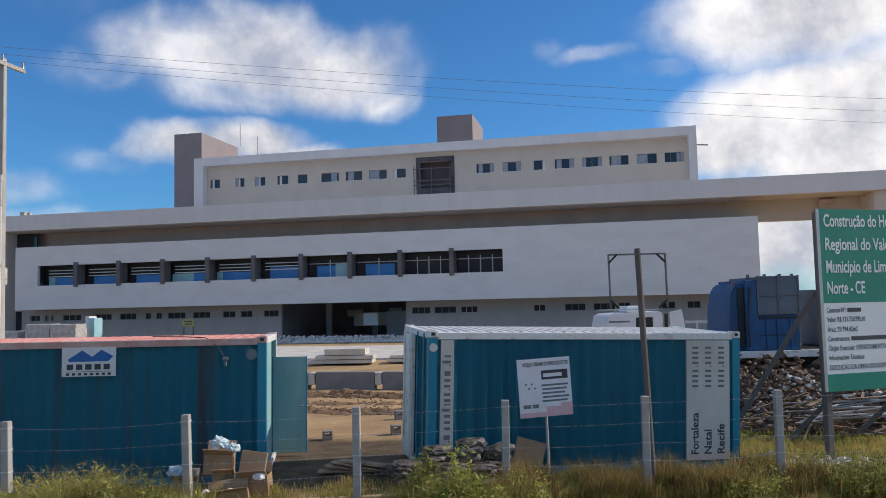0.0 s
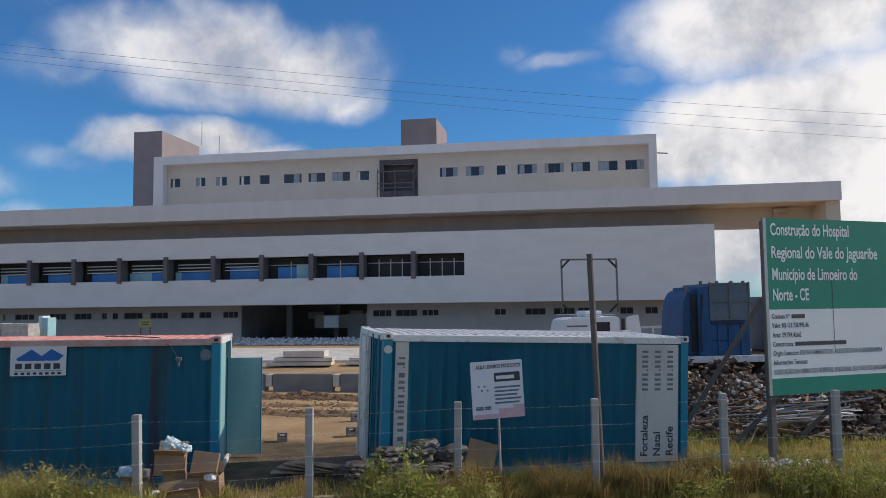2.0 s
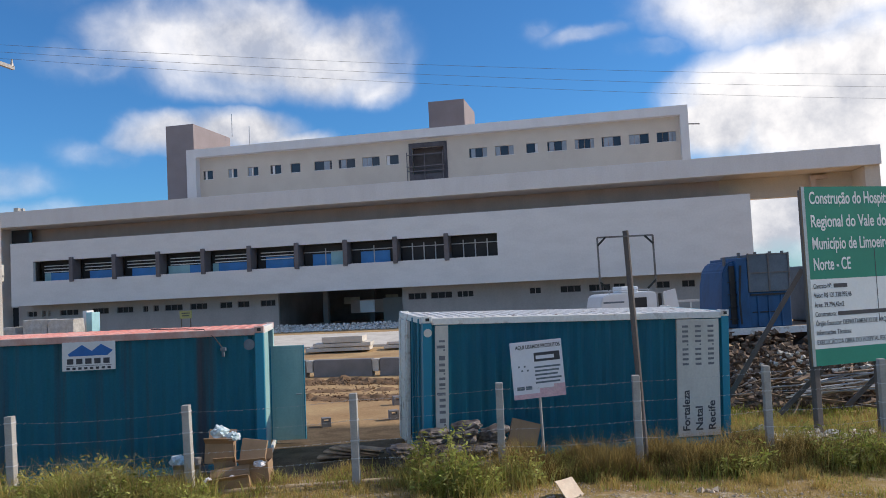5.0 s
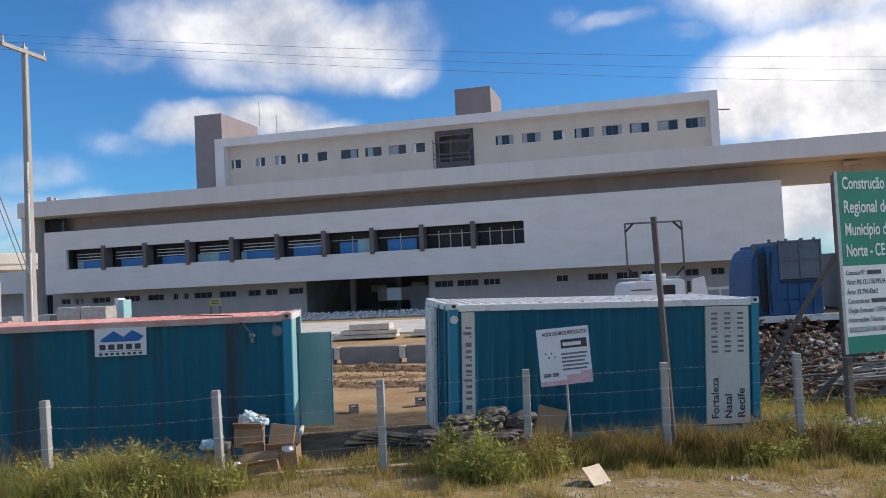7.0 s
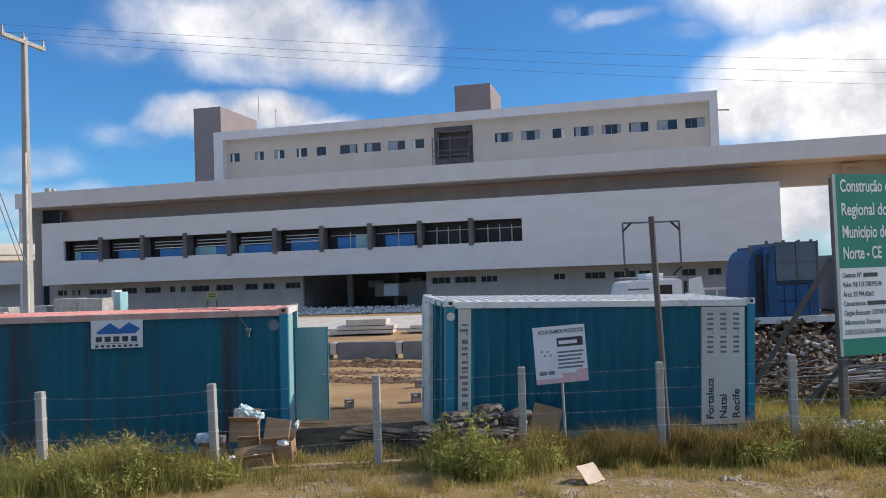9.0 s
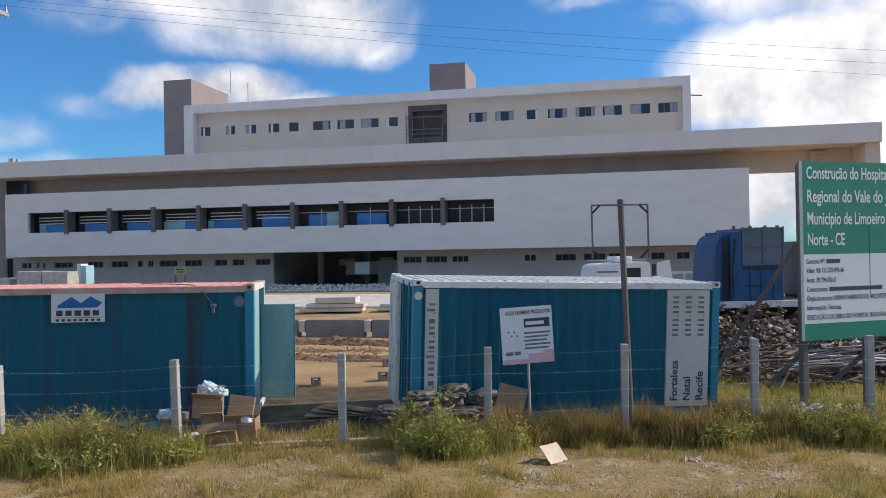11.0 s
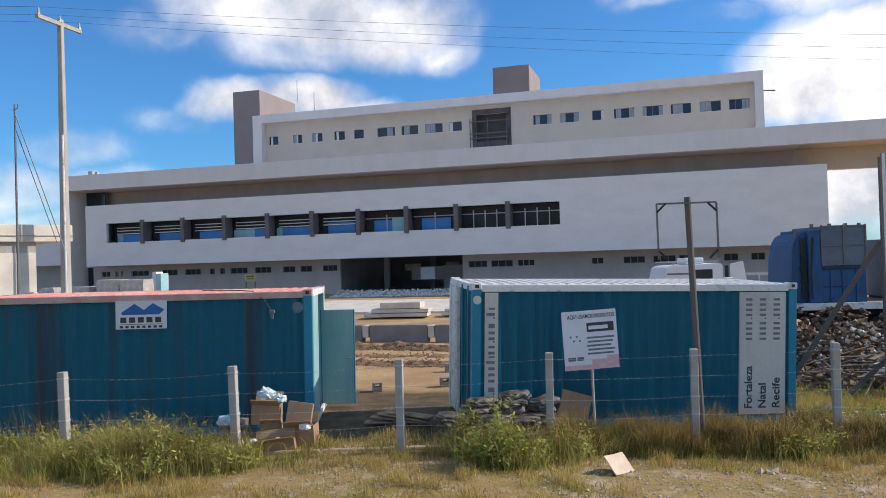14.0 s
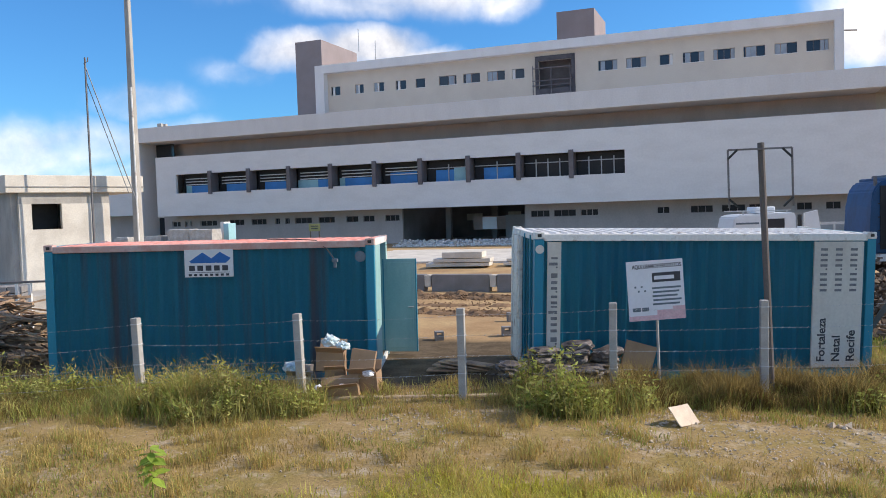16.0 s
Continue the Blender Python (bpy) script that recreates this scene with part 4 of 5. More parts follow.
part("white_field", boxes((0.07, SW, -0.006, 0.0, 1.43, 2.79)), SIGN_WHITE, sign, "white lower field")
part("green_foot", boxes((0.07, SW, -0.006, 0.0, SB, 1.43)), GREEN, sign, "green foot band")
part("seam", boxes((1.72, 1.735, -0.0078, -0.0064, 1.9, 3.4)), INK, sign)
part("edge_strip", boxes((0, 0.07, -0.008, 0.0, SB, ST)), GALV, sign)
for x in (0.06, 1.66, 3.4):
    part("leg", boxes((x, x + 0.13, 0.04, 0.17, -0.8, ST - 0.05 if x < 1 else 3.2), bevel=0.01), GREY_TIMBER, sign)
for x in (-0.02, 1.6, 3.4):
    part("strut", beam(bmesh.new(), (x - 1.35, 1.3, 0.0), (x + 0.1, 0.2, 3.0 if x < 1 else 1.9), 0.09), GREY_TIMBER, sign)
flat = Euler((radians(90), 0, 0)).to_matrix().to_4x4()
for text, z, wide, size in (("Construção do Hospital", 4.28, 2.08, 0.34), ("Regional do Vale do Jaguaribe", 3.82, 2.85, 0.34), ("Município de Limoeiro do", 3.38, 2.26, 0.34), ("Norte - CE", 2.97, 0.93, 0.34)):
    lettering(text, size, SIGN_WHITE, sign, Matrix.Translation((0.17, -0.008, z)) @ flat, "headline", 0.006, wide)
for text, z, wide, bar in (("Contrato Nº:", 2.61, 0.46, 0.34), ("Valor: R$ 121.738.995,46", 2.43, 0.93, 0), ("Área: 29.794,42m2", 2.24, 0.73, 0), ("Construtora:", 2.06, 0.52, 1.35), ("Órgão Executor: DEPARTAMENTO DE ARQUITETURA E ENGENHARIA", 1.88, 2.9, 0), ("Informações Técnicas:", 1.70, 0.86, 0), ("EXECUÇÃO DA OBRA DO HOSPITAL REGIONAL DO VALE DO JAGUARIBE", 1.51, 3.1, 0)):
    lettering(text, 0.135, INK, sign, Matrix.Translation((0.13, -0.008, z)) @ flat, "small_print", 0.001, wide)
    if bar:
        part("text_bar", boxes((0.17 + wide, 0.17 + wide + bar, -0.009, -0.0065, z, z + 0.08)), INK, sign)


# ---- machine on a flatbed trailer ----
trailer = thing("flatbed_trailer", pose(0.2, 25.4, -0.25, 0, 0, 14), "low flatbed trailer with white edge rail", "trailer")
part("deck", boxes((-1.0, 9.0, 0.0, 2.5, 1.38, 1.47)), WOOD, trailer)
part("edge_rail", boxes((-1.0, 9.0, -0.06, 0.0, 1.25, 1.47), bevel=0.01), WHITE_STEEL, trailer, "dirty white side rail")
part("rail_lamp", boxes(*[(x, x + 0.16, -0.075, -0.06, 1.34, 1.38) for x in (2.6, 3.9, 5.2, 6.5)]), RUST, trailer)
part("chassis", boxes((-1.0, 9.0, 0.5, 0.7, 0.95, 1.38), (-1.0, 9.0, 1.8, 2.0, 0.95, 1.38)), RUST, trailer)
for x in (5.2, 6.5, 7.8):
    for y in (0.05, 2.05):
        w = bmesh.new()
        bmesh.ops.create_cone(w, cap_ends=True, segments=24, radius1=0.5, radius2=0.5, depth=0.36, matrix=Matrix.Translation((x, y + 0.2, 0.55)) @ Matrix.Rotation(radians(90), 4, "X"))
        part("wheel", w, BLACK, trailer)
machine = thing("site_machine", pose(0.2, 25.4, -0.25, 0, 0, 14), "large blue box-shaped site machine with grey sheet panels", "machine")
shell = bmesh.new()
prof = [(2.55, 1.47), (2.5, 2.0), (2.55, 2.9), (2.62, 3.35), (2.8, 3.62), (3.1, 3.68), (3.1, 1.47)]
lo = [shell.verts.new((x, 0.2, z)) for x, z in prof]
hi = [shell.verts.new((x, 2.2, z)) for x, z in prof]
shell.faces.new(lo[::-1])
shell.faces.new(hi)
for k in range(len(prof)):
    shell.faces.new((lo[k], lo[(k + 1) % 7], hi[(k + 1) % 7], hi[k]))
bmesh.ops.bevel(shell, geom=shell.edges[:], offset=0.05, segments=2, affect="EDGES")
part("rounded_end", shell, BLUE_MACHINE, machine)
part("body", boxes((3.12, 4.75, 0.05, 2.3, 1.47, 2.62), (3.0, 3.36, 0.0, 2.3, 1.47, 3.75), bevel=0.03), BLUE_MACHINE, machine)
part("panel", boxes((3.38, 4.05, 0.02, 2.28, 2.64, 3.84), bevel=0.02), GREY_BLUE, machine, "faded grey sheet panel")
part("panel", boxes((4.09, 4.72, 0.02, 2.28, 2.64, 3.84), bevel=0.02), GREY_BLUE, machine, "faded grey sheet panel")
for x in (3.36, 4.03, 4.70):
    part("panel_frame", boxes((x, x + 0.05, -0.02, 0.03, 2.62, 3.88), bevel=0.006), STEEL, machine)
for z in (2.62, 3.22, 3.82):
    part("panel_frame", boxes((3.41, 4.70, -0.012, 0.018, z, z + 0.04)), STEEL, machine)
for x in (3.62, 3.98, 4.40):
    part("stiffener", boxes((x, x + 0.05, 0.0, 0.05, 1.5, 2.48), bevel=0.008), BLUE_MACHINE, machine)
for z in (1.75, 2.15, 2.55, 2.95):
    part("hatch_bar", boxes((2.72, 3.0, 0.10, 0.14, z, z + 0.035)), BLACK, machine)
part("hose", tube([(3.05, -0.03, 1.6), (3.0, -0.08, 2.4), (3.12, -0.03, 3.5)], 0.03), BLACK, machine)
# Raised black strip: the shade of an upright gap, put in as colour.
part("dark_gap_strip", boxes((2.80, 2.98, 0.14, 0.19, 1.6, 3.5)), BLACK, machine)
part("lower_ledge", boxes((3.42, 4.7, 0.0, 0.05, 2.50, 2.56), (3.45, 4.3, 0.02, 0.05, 1.95, 1.98)), BLACK, machine)
for x in (2.7, 3.2, 3.75, 4.25, 4.66):
    part("lifting_lug", boxes((x, x + 0.07, 0.3, 0.4, 3.5 if x < 3 else 3.7, 3.80 if x < 3 else 3.93)), STEEL, machine)
rear = thing("equipment_crate", pose(5.6, 27.2, -0.2, 0, 0, 14), "dark blue and grey equipment crate behind the machine", "crate")
part("body", boxes((0.2, 2.8, 0.3, 2.2, 1.48, 3.35), bevel=0.03), GREY_BLUE, rear)
part("support", boxes((0.3, 0.6, 0.4, 2.1, 0, 1.48), (2.4, 2.7, 0.4, 2.1, 0, 1.48)), RUST, rear)
part("label", boxes((0.35, 0.75, 0.285, 0.298, 1.75, 2.45)), LABEL_WHITE, rear)

# ---- white lorry beyond the container ----
lorry = thing("white_lorry", pose(-1.45, 38.0, -0.25, 0, 0, 20), "white lorry cab with raised roof and open body", "truck")
cab = bmesh.new()
prof = [(0.0, 0.7), (0.0, 1.9), (0.12, 2.45), (0.4, 2.56), (2.75, 2.62), (2.88, 2.5), (2.9, 0.7)]
lo = [cab.verts.new((x, 0.0, z)) for x, z in prof]
hi = [cab.verts.new((x, 2.2, z)) for x, z in prof]
cab.faces.new(lo[::-1])
cab.faces.new(hi)
for k in range(len(prof)):
    cab.faces.new((lo[k], lo[(k + 1) % 7], hi[(k + 1) % 7], hi[k]))
bmesh.ops.bevel(cab, geom=cab.edges[:], offset=0.05, segments=2, affect="EDGES")
part("cab", cab, VEHICLE_WHITE, lorry)
part("side_window", boxes((1.50, 2.35, -0.012, 0.01, 1.72, 2.34), bevel=0.004), DULL_GLASS, lorry)
part("window_surround", boxes((1.42, 1.49, -0.02, 0.0, 1.66, 2.40), (2.36, 2.43, -0.02, 0.0, 1.66, 2.40), (1.49, 2.36, -0.02, 0.0, 2.35, 2.40)), VEHICLE_WHITE, lorry)
part("side_stripe", boxes((0.15, 1.2, -0.008, 0.0, 2.12, 2.20)), GREY_BLUE, lorry)
part("roof_rack", boxes((0.3, 2.7, 0.1, 0.16, 2.70, 2.74), (0.3, 2.7, 2.0, 2.06, 2.70, 2.74), (0.3, 0.36, 0.16, 2.0, 2.70, 2.74), (0.5, 0.54, 0.1, 0.16, 2.55, 2.70), (2.5, 2.54, 0.1, 0.16, 2.55, 2.70)), BARS, lorry)
part("roof_pod", boxes((1.25, 2.15, 0.5, 1.7, 2.6, 2.90), bevel=0.06), VEHICLE_WHITE, lorry)
part("exhaust_stack", tube([(3.08, 0.1, 0.9), (3.08, 0.1, 2.5)], 0.09, 10), BLACK, lorry)
fin_bm = bmesh.new()
prof = [(3.28, 0.8), (3.28, 2.56), (3.85, 2.68), (4.05, 1.5), (4.05, 0.8)]
lo = [fin_bm.verts.new((x, 0.0, z)) for x, z in prof]
hi = [fin_bm.verts.new((x, 0.14, z)) for x, z in prof]
fin_bm.faces.new(lo[::-1])
fin_bm.faces.new(hi)
for k in range(5):
    fin_bm.faces.new((lo[k], lo[(k + 1) % 5], hi[(k + 1) % 5], hi[k]))
part("bulkhead", fin_bm, VEHICLE_WHITE, lorry, "sloping white bulkhead")
part("body_side", boxes((4.0, 5.6, 0.0, 0.06, 2.0, 2.12), (4.0, 5.6, 0.0, 0.06, 1.4, 1.5), (4.6, 4.66, 0, 0.06, 1.5, 2.0), (5.5, 5.56, 0, 0.06, 1.5, 2.0)), BARS, lorry)
part("chassis", boxes((0.2, 6.3, 0.4, 1.8, 0.6, 0.9)), STEEL, lorry)
for x in (0.9, 4.6, 5.7):
    w = bmesh.new()
    for y in (0.15, 2.05):
        bmesh.ops.create_cone(w, cap_ends=True, segments=20, radius1=0.48, radius2=0.48, depth=0.3, matrix=Matrix.Translation((x, y, 0.5)) @ Matrix.Rotation(radians(90), 4, "X"))
    part("axle_wheels", w, BLACK, lorry)

# ---- utility pole, mast and wires ----
pole = thing("utility_pole", pose(-22.38, 23.35, -0.1), "tall tapered concrete utility pole with crossarm", "utility pole")
shaft = bmesh.new()
box(shaft, -0.17, 0.17, -0.13, 0.13, -0.5, 12.3)
for v in shaft.verts:
    if v.co.z > 5:
        v.co.x *= 0.55
        v.co.y *= 0.6
bmesh.ops.bevel(shaft, geom=shaft.edges[:], offset=0.02, segments=1, affect="EDGES")
part("shaft", shaft, CONCRETE, pole)
part("conduit", tube([(0.16, -0.17, 0), (0.12, -0.15, 8.0)], 0.035), WHITE_STEEL, pole)
part("crossarm", beam(bmesh.new(), (-0.15, 1.2, 12.18), (0.25, -1.4, 12.02), 0.12, 0.14), POST, pole)
ATTACH = []
for f in (-1.3, -0.1, 1.1):
    p = Vector((0.05 - 0.15 * f, f, 12.16 + 0.06 * f))
    ins = tube([p, p + Vector((0, 0, 0.10)), p + Vector((0, 0, 0.26))], 0.07, 8, 0.03)
    part("insulator", ins, PORCELAIN, pole)
    ATTACH.append(pole.matrix_world @ (p + Vector((0, 0, 0.27))))
for k, p in enumerate(ATTACH):
    q = Vector((26, 40 + 1.2 * k, 10.9 - 0.35 * k))
    pts = []
    for i in range(25):
        f = i / 24
        v = p.lerp(q, f)
        v.z -= 0.5 * 4 * f * (1 - f)
        pts.append(v)
    back = p + (p - q) * 0.5 + Vector((0, 0, 0.6))
    bm = tube(pts, 0.006, 4)
    tube([p, p.lerp(back, 0.5) - Vector((0, 0, 0.4)), back], 0.008, 4, bm=bm)
    tagged(part("power_line", bm, WIRE), "thin dark overhead power line", "power line", "overhead lines")
guyed = thing("antenna_mast", pose(-22.53, 21.3, 0), "thin steel antenna mast with guy wire", "antenna")
part("mast_tube", tube([(0, 0, 0), (0, 0, 8.7)], 0.045, 8, 0.03), STEEL, guyed)
part("head", tube([(-0.05, 0, 8.5), (0.12, 0, 8.55), (0.14, 0, 8.7)], 0.02), STEEL, guyed)
part("guy_wire", tube([(0, 0, 8.4), (1.4, 0.6, 3.7)], 0.018, 4), WIRE, guyed)
part("guy_wire", tube([(0, 0, 7.9), (1.2, 0.5, 3.9)], 0.014, 4), WIRE, guyed)

# ---- concrete gatehouse shell ----
house = thing("concrete_gatehouse", pose(-24.9, 20.3, -0.2, 0, 0, 66), "unfinished raw concrete gatehouse with flat roof and plinth", "building")
part("plinth", boxes((-1.2, 4.6, -2.2, 12.5, -0.4, 0.72), bevel=0.02), CONCRETE, house)
part("roof_slab", boxes((-0.45, 4.5, -0.15, 11.2, 4.22, 4.85), bevel=0.02), PALE_CONCRETE, house, "pale cast concrete flat roof")
part("roof_rib", boxes((-0.45, 4.5, -0.18, -0.152, 4.42, 4.46)), CONCRETE, house)
part("sunny_wall", pierced(0.0, 3.2, 0.0, 0.2, 0.72, 3.82, [(0.42, 1.45, 2.9, 3.9)]), PALE_CONCRETE, house, "plastered pale wall with a square window opening")
part("lintel", boxes((0.0, 3.2, 0.02, 0.2, 3.82, 4.22)), CONCRETE, house)
part("side_wall", pierced(-3.6, -0.2, -0.2, 0.0, 0.72, 4.22, [(-3.1, -1.5, 3.2, 3.95)]), CONCRETE, house).matrix_local = Matrix.Rotation(radians(-90), 4, "Z")
for y in (5.2, 7.6, 10.3):
    part("pillar", boxes((0.0, 0.25, y, y + 0.3, 0.72, 4.22), bevel=0.01), CONCRETE, house)
part("back_wall", pierced(0.0, 3.6, 10.9, 11.1, 0.72, 4.22, [(0.8, 2.4, 2.6, 3.9)]), CONCRETE, house)
part("inner_wall", boxes((3.0, 3.2, 0.2, 3.6, 0.72, 4.22), (0.2, 3.0, 3.4, 3.6, 0.72, 4.22)), DARK_IN, house)
# Black sheet added behind the opening for the darkness of the room.
part("window_dark_sheet", boxes((0.3, 1.6, 0.9, 1.0, 2.6, 4.1)), BLACK, house)


def scaffold(m):
    s = thing("scaffold_tower", m, "galvanised tube scaffold tower with ladder frame", "scaffold", "scaffold towers")
    for x in (0, 0.95):
        for y in (0, 0.95):
            part("upright", tube([(x, y, 0), (x, y, 5.6)], 0.024, 6), GALV, s)
    for z in (0.1, 2.0, 2.1, 4.0, 4.1):
        bm = bmesh.new()
        for a, b in (((0, 0), (0.95, 0)), ((0.95, 0), (0.95, 0.95)), ((0.95, 0.95), (0, 0.95)), ((0, 0.95), (0, 0))):
            tube([(*a, z), (*b, z)], 0.02, 6, bm=bm)
        part("ledger", bm, GALV, s)
    for z in (2.1, 4.1):
        part("brace", tube([(0, 0, z - 0.45), (0.35, 0, z)], 0.014, 5), GALV, s)
        part("brace", tube([(0.95, 0, z - 0.45), (0.6, 0, z)], 0.014, 5), GALV, s)
        part("cross_brace", tube([(0, 0.95, z), (0.95, 0.95, z + 1.8)], 0.014, 5), STEEL, s)
        part("cross_brace", tube([(0.95, 0.95, z), (0, 0.95, z + 1.8)], 0.014, 5), STEEL, s)
    lad = bmesh.new()
    for x in (0.3, 0.62):
        tube([(x + 0.12, -0.05, 0.1), (x, -0.05, 2.0)], 0.016, 5, bm=lad)
    for k in range(6):
        f = (k + 0.5) / 6
        tube([(0.42 - 0.12 * f, -0.05, 0.1 + 1.9 * f), (0.74 - 0.12 * f, -0.05, 0.1 + 1.9 * f)], 0.014, 5, bm=lad)
    part("ladder", lad, GALV, s)
    return s


tower_a = scaffold(pose(-26.6, 18.7, 0.52, 0, 0, 24))
copy_thing(tower_a, pose(-28.6, 18.4, 0.52, 0, 0, 24))

# ---- stores in the yard ----
random.seed(7)


def slab_stack(m, rows, length, label):
    s = thing("concrete_slab_stack", m, label, "concrete slabs", "precast pieces")
    z = 0.0
    for k, (x0, x1, h) in enumerate(rows):
        slab = part("slab", boxes((x0 * length, x1 * length, random.uniform(-0.1, 0.1), 1.2 + random.uniform(-0.1, 0.1), z + 0.03, z + h), bevel=0.015), PALE_CONCRETE, s)
        slab.rotation_euler.z = random.uniform(-0.01, 0.01)
        z += h
    return s


slab_stack(pose(-16.5, 37.6, 0.0, 0, 0, 8), [(0.0, 0.98, 0.22), (0.12, 1.0, 0.22), (0.26, 0.88, 0.34)], 3.4, "stack of pale precast concrete slabs on sandy ground")
slab_stack(pose(-12.6, 38.6, 0.0, 0, 0, 8), [(0.0, 1.0, 0.2), (0.05, 0.9, 0.18)], 3.4, "low stack of grey concrete slabs")
for k in range(5):
    s = thing("concrete_beam", pose(-17.05 + 2.56 * k, 26.9 + 0.03 * k, -0.12, 0, 0, 1), "dark grey precast concrete beam lying on the earth", "concrete beam", "precast pieces")
    part("body", boxes((0, 2.26, 0, 0.4, 0, 0.66), bevel=0.02), BLOCKWORK, s)
    part("end_block", boxes((2.29, 2.53, -0.05, 0.45, 0.2, 0.64), bevel=0.02), PALE_CONCRETE, s, "pale end block")
strip_road = boxes((-26, 4, 41.5, 55, -0.12, 0.06))
tagged(part("site_road", strip_road, PALE_CONCRETE), "pale concrete site road crossing the yard", "road", kind="structure")


def lumps(name, n, area, size, mat, label, category, heap=0.0):
    """A scatter of rough broken pieces as one mesh."""
    bm = bmesh.new()
    verts, faces = [], []
    for _ in range(n):
        x, y = random.uniform(area[0], area[1]), random.uniform(area[2], area[3])
        r = random.uniform(*size)
        z = ground_height(x, y) + heap * random.random() * (1 - abs(2 * (y - area[2]) / (area[3] - area[2]) - 1)) + r * 0.25
        base = len(verts)
        turn = Euler((random.random() * 6, random.random() * 6, random.random() * 6)).to_matrix()
        for v in ((1, 0, 0), (-1, 0, 0), (0, 1, 0), (0, -1, 0), (0, 0, 1), (0, 0, -1)):
            q = turn @ (Vector(v) * r * random.uniform(0.6, 1.1))
            verts.append((x + q.x, y + q.y, z + q.z * 0.8))
        for f in ((0, 2, 4), (2, 1, 4), (1, 3, 4), (3, 0, 4), (2, 0, 5), (1, 2, 5), (3, 1, 5), (0, 3, 5)):
            faces.append([base + i for i in f])
    bm.free()
    mesh = bpy.data.meshes.new(name)
    mesh.from_pydata(verts, [], faces)
    mesh.materials.append(mat)
    return tagged(new(name, mesh), label, category, kind="stuff")


lumps("rubble_heap", 2600, (-29, -14, 60.5, 64.5), (0.07, 0.2), GREY_RUBBLE, "long heap of grey broken stone before the entrance", "rubble", 0.5)
lumps("soil_clods", 1800, (-16, -3.5, 24.3, 25.6), (0.015, 0.065), SOIL_CLOD, "churned brown soil clods with tyre ruts", "soil", 0.12)
lumps("soil_clods", 1400, (-16, -3.5, 20.6, 21.8), (0.015, 0.055), SOIL_CLOD, "brown soil clods along a tyre rut", "soil", 0.10)
lumps("soil_clods", 700, (-16, -3.5, 22.0, 24.0), (0.01, 0.05), SOIL_CLOD, "fine crumbled soil between tyre ruts", "soil", 0.04)


def soil_ridge(x0, x1, y0, y1, height, at, label):
    """A low churned bank of soil, its edges sunk into the ground."""
    bm = bmesh.new()
    nx, ny = int((x1 - x0) / 0.11), int((y1 - y0) / 0.09)
    rows = []
    for j in range(ny + 1):
        row = []
        for i in range(nx + 1):
            x, y = x0 + (x1 - x0) * i / nx, y0 + (y1 - y0) * j / ny
            swell = math.sin(math.pi * j / ny) * min(1.0, i / 6, (nx - i) / 6)
            clod = 0.55 + 0.9 * noise.noise((x * 0.9, y * 2.2, at)) + 0.6 * noise.noise((x * 4.1, y * 5.0, at)) + 0.3 * noise.noise((x * 9, y * 9, at))
            row.append(bm.verts.new((x, y, ground_height(x, y) - 0.05 + (height + 0.05) * swell * max(0.0, clod))))
        rows.append(row)
    for r0, r1 in zip(rows, rows[1:]):
        for i in range(nx):
            bm.faces.new((r0[i], r0[i + 1], r1[i + 1], r1[i]))
    return tagged(part("soil_ridge", bm, SOIL_CLOD), label, "soil", kind="stuff")


soil_ridge(-16.5, -2.5, 24.2, 25.9, 0.17, 1.0, "churned dark brown soil bank beside the beams")
soil_ridge(-16.5, -2.5, 22.6, 23.6, 0.10, 5.0, "low brown soil ridge between tyre ruts")
soil_ridge(-16.5, -2.5, 20.5, 21.8, 0.14, 9.0, "churned brown soil bank along a tyre rut")
lumps("verge_pebbles", 1600, (-14, 3, 5.5, 11.3), (0.008, 0.024), STONE, "small pale pebbles on the dry verge", "pebbles")
lumps("gravel_patch", 220, (-3.0, 2.8, 9.4, 11.7), (0.014, 0.04), STONE, "larger loose stones on the gravel patch", "gravel")
lumps("gravel_patch", 300, (-5.9, -4.3, 8.7, 10.7), (0.01, 0.03), STONE, "loose stones on bare soil by the weeds", "gravel")
lumps("loose_rock", 5, (0.2, 0.45, 11.35, 11.5), (0.05, 0.10), STONE, "pale broken rock lying on the verge", "rock")
lumps("gravel_patch", 2200, (-2.6, 2.8, 9.2, 11.7), (0.007, 0.022), STONE, "grey gravel patch on the verge", "gravel")
lumps("rubble_heap", 320, (1.7, 3.9, 14.6, 16.0), (0.05, 0.15), PALE_RUBBLE, "pale plaster rubble among weeds", "rubble", 0.28)
for x, y, s in ((-7.65, 16.75, 0.21), (-6.75, 19.8, 0.24), (-6.2, 17.45, 0.22)):
    b = thing("concrete_block", pose(x, y, ground_height(x, y), 0, 0, 20 + 30 * s), "small dark concrete block lying on sand", "concrete block", "loose blocks")
    part("body", pierced(-s / 2, s / 2, -s / 2, s / 2, 0, s, [(-s * 0.3, s * 0.3, s * 0.55, s * 0.85)]), BLOCKWORK, b)


def wrapped_bale(m, w, h, d):
    bm = boxes((0, w, 0, d, 0, h))
    bmesh.ops.subdivide_edges(bm, edges=bm.edges[:], cuts=5, use_grid_fill=True)
    for v in bm.verts:
        v.co += Vector((noise.noise(v.co * 2.1), noise.noise(v.co * 2.1 + Vector((5, 0, 0))), 0.6 * noise.noise(v.co * 1.7))) * 0.10 * (0 if v.co.z < 0.05 else 1)
    ob = part("wrapped_pallet", bm, TARP)
    ob.matrix_world = m
    return tagged(ob, "pallet of building goods in grey plastic wrap", "pallet", "wrapped pallets")


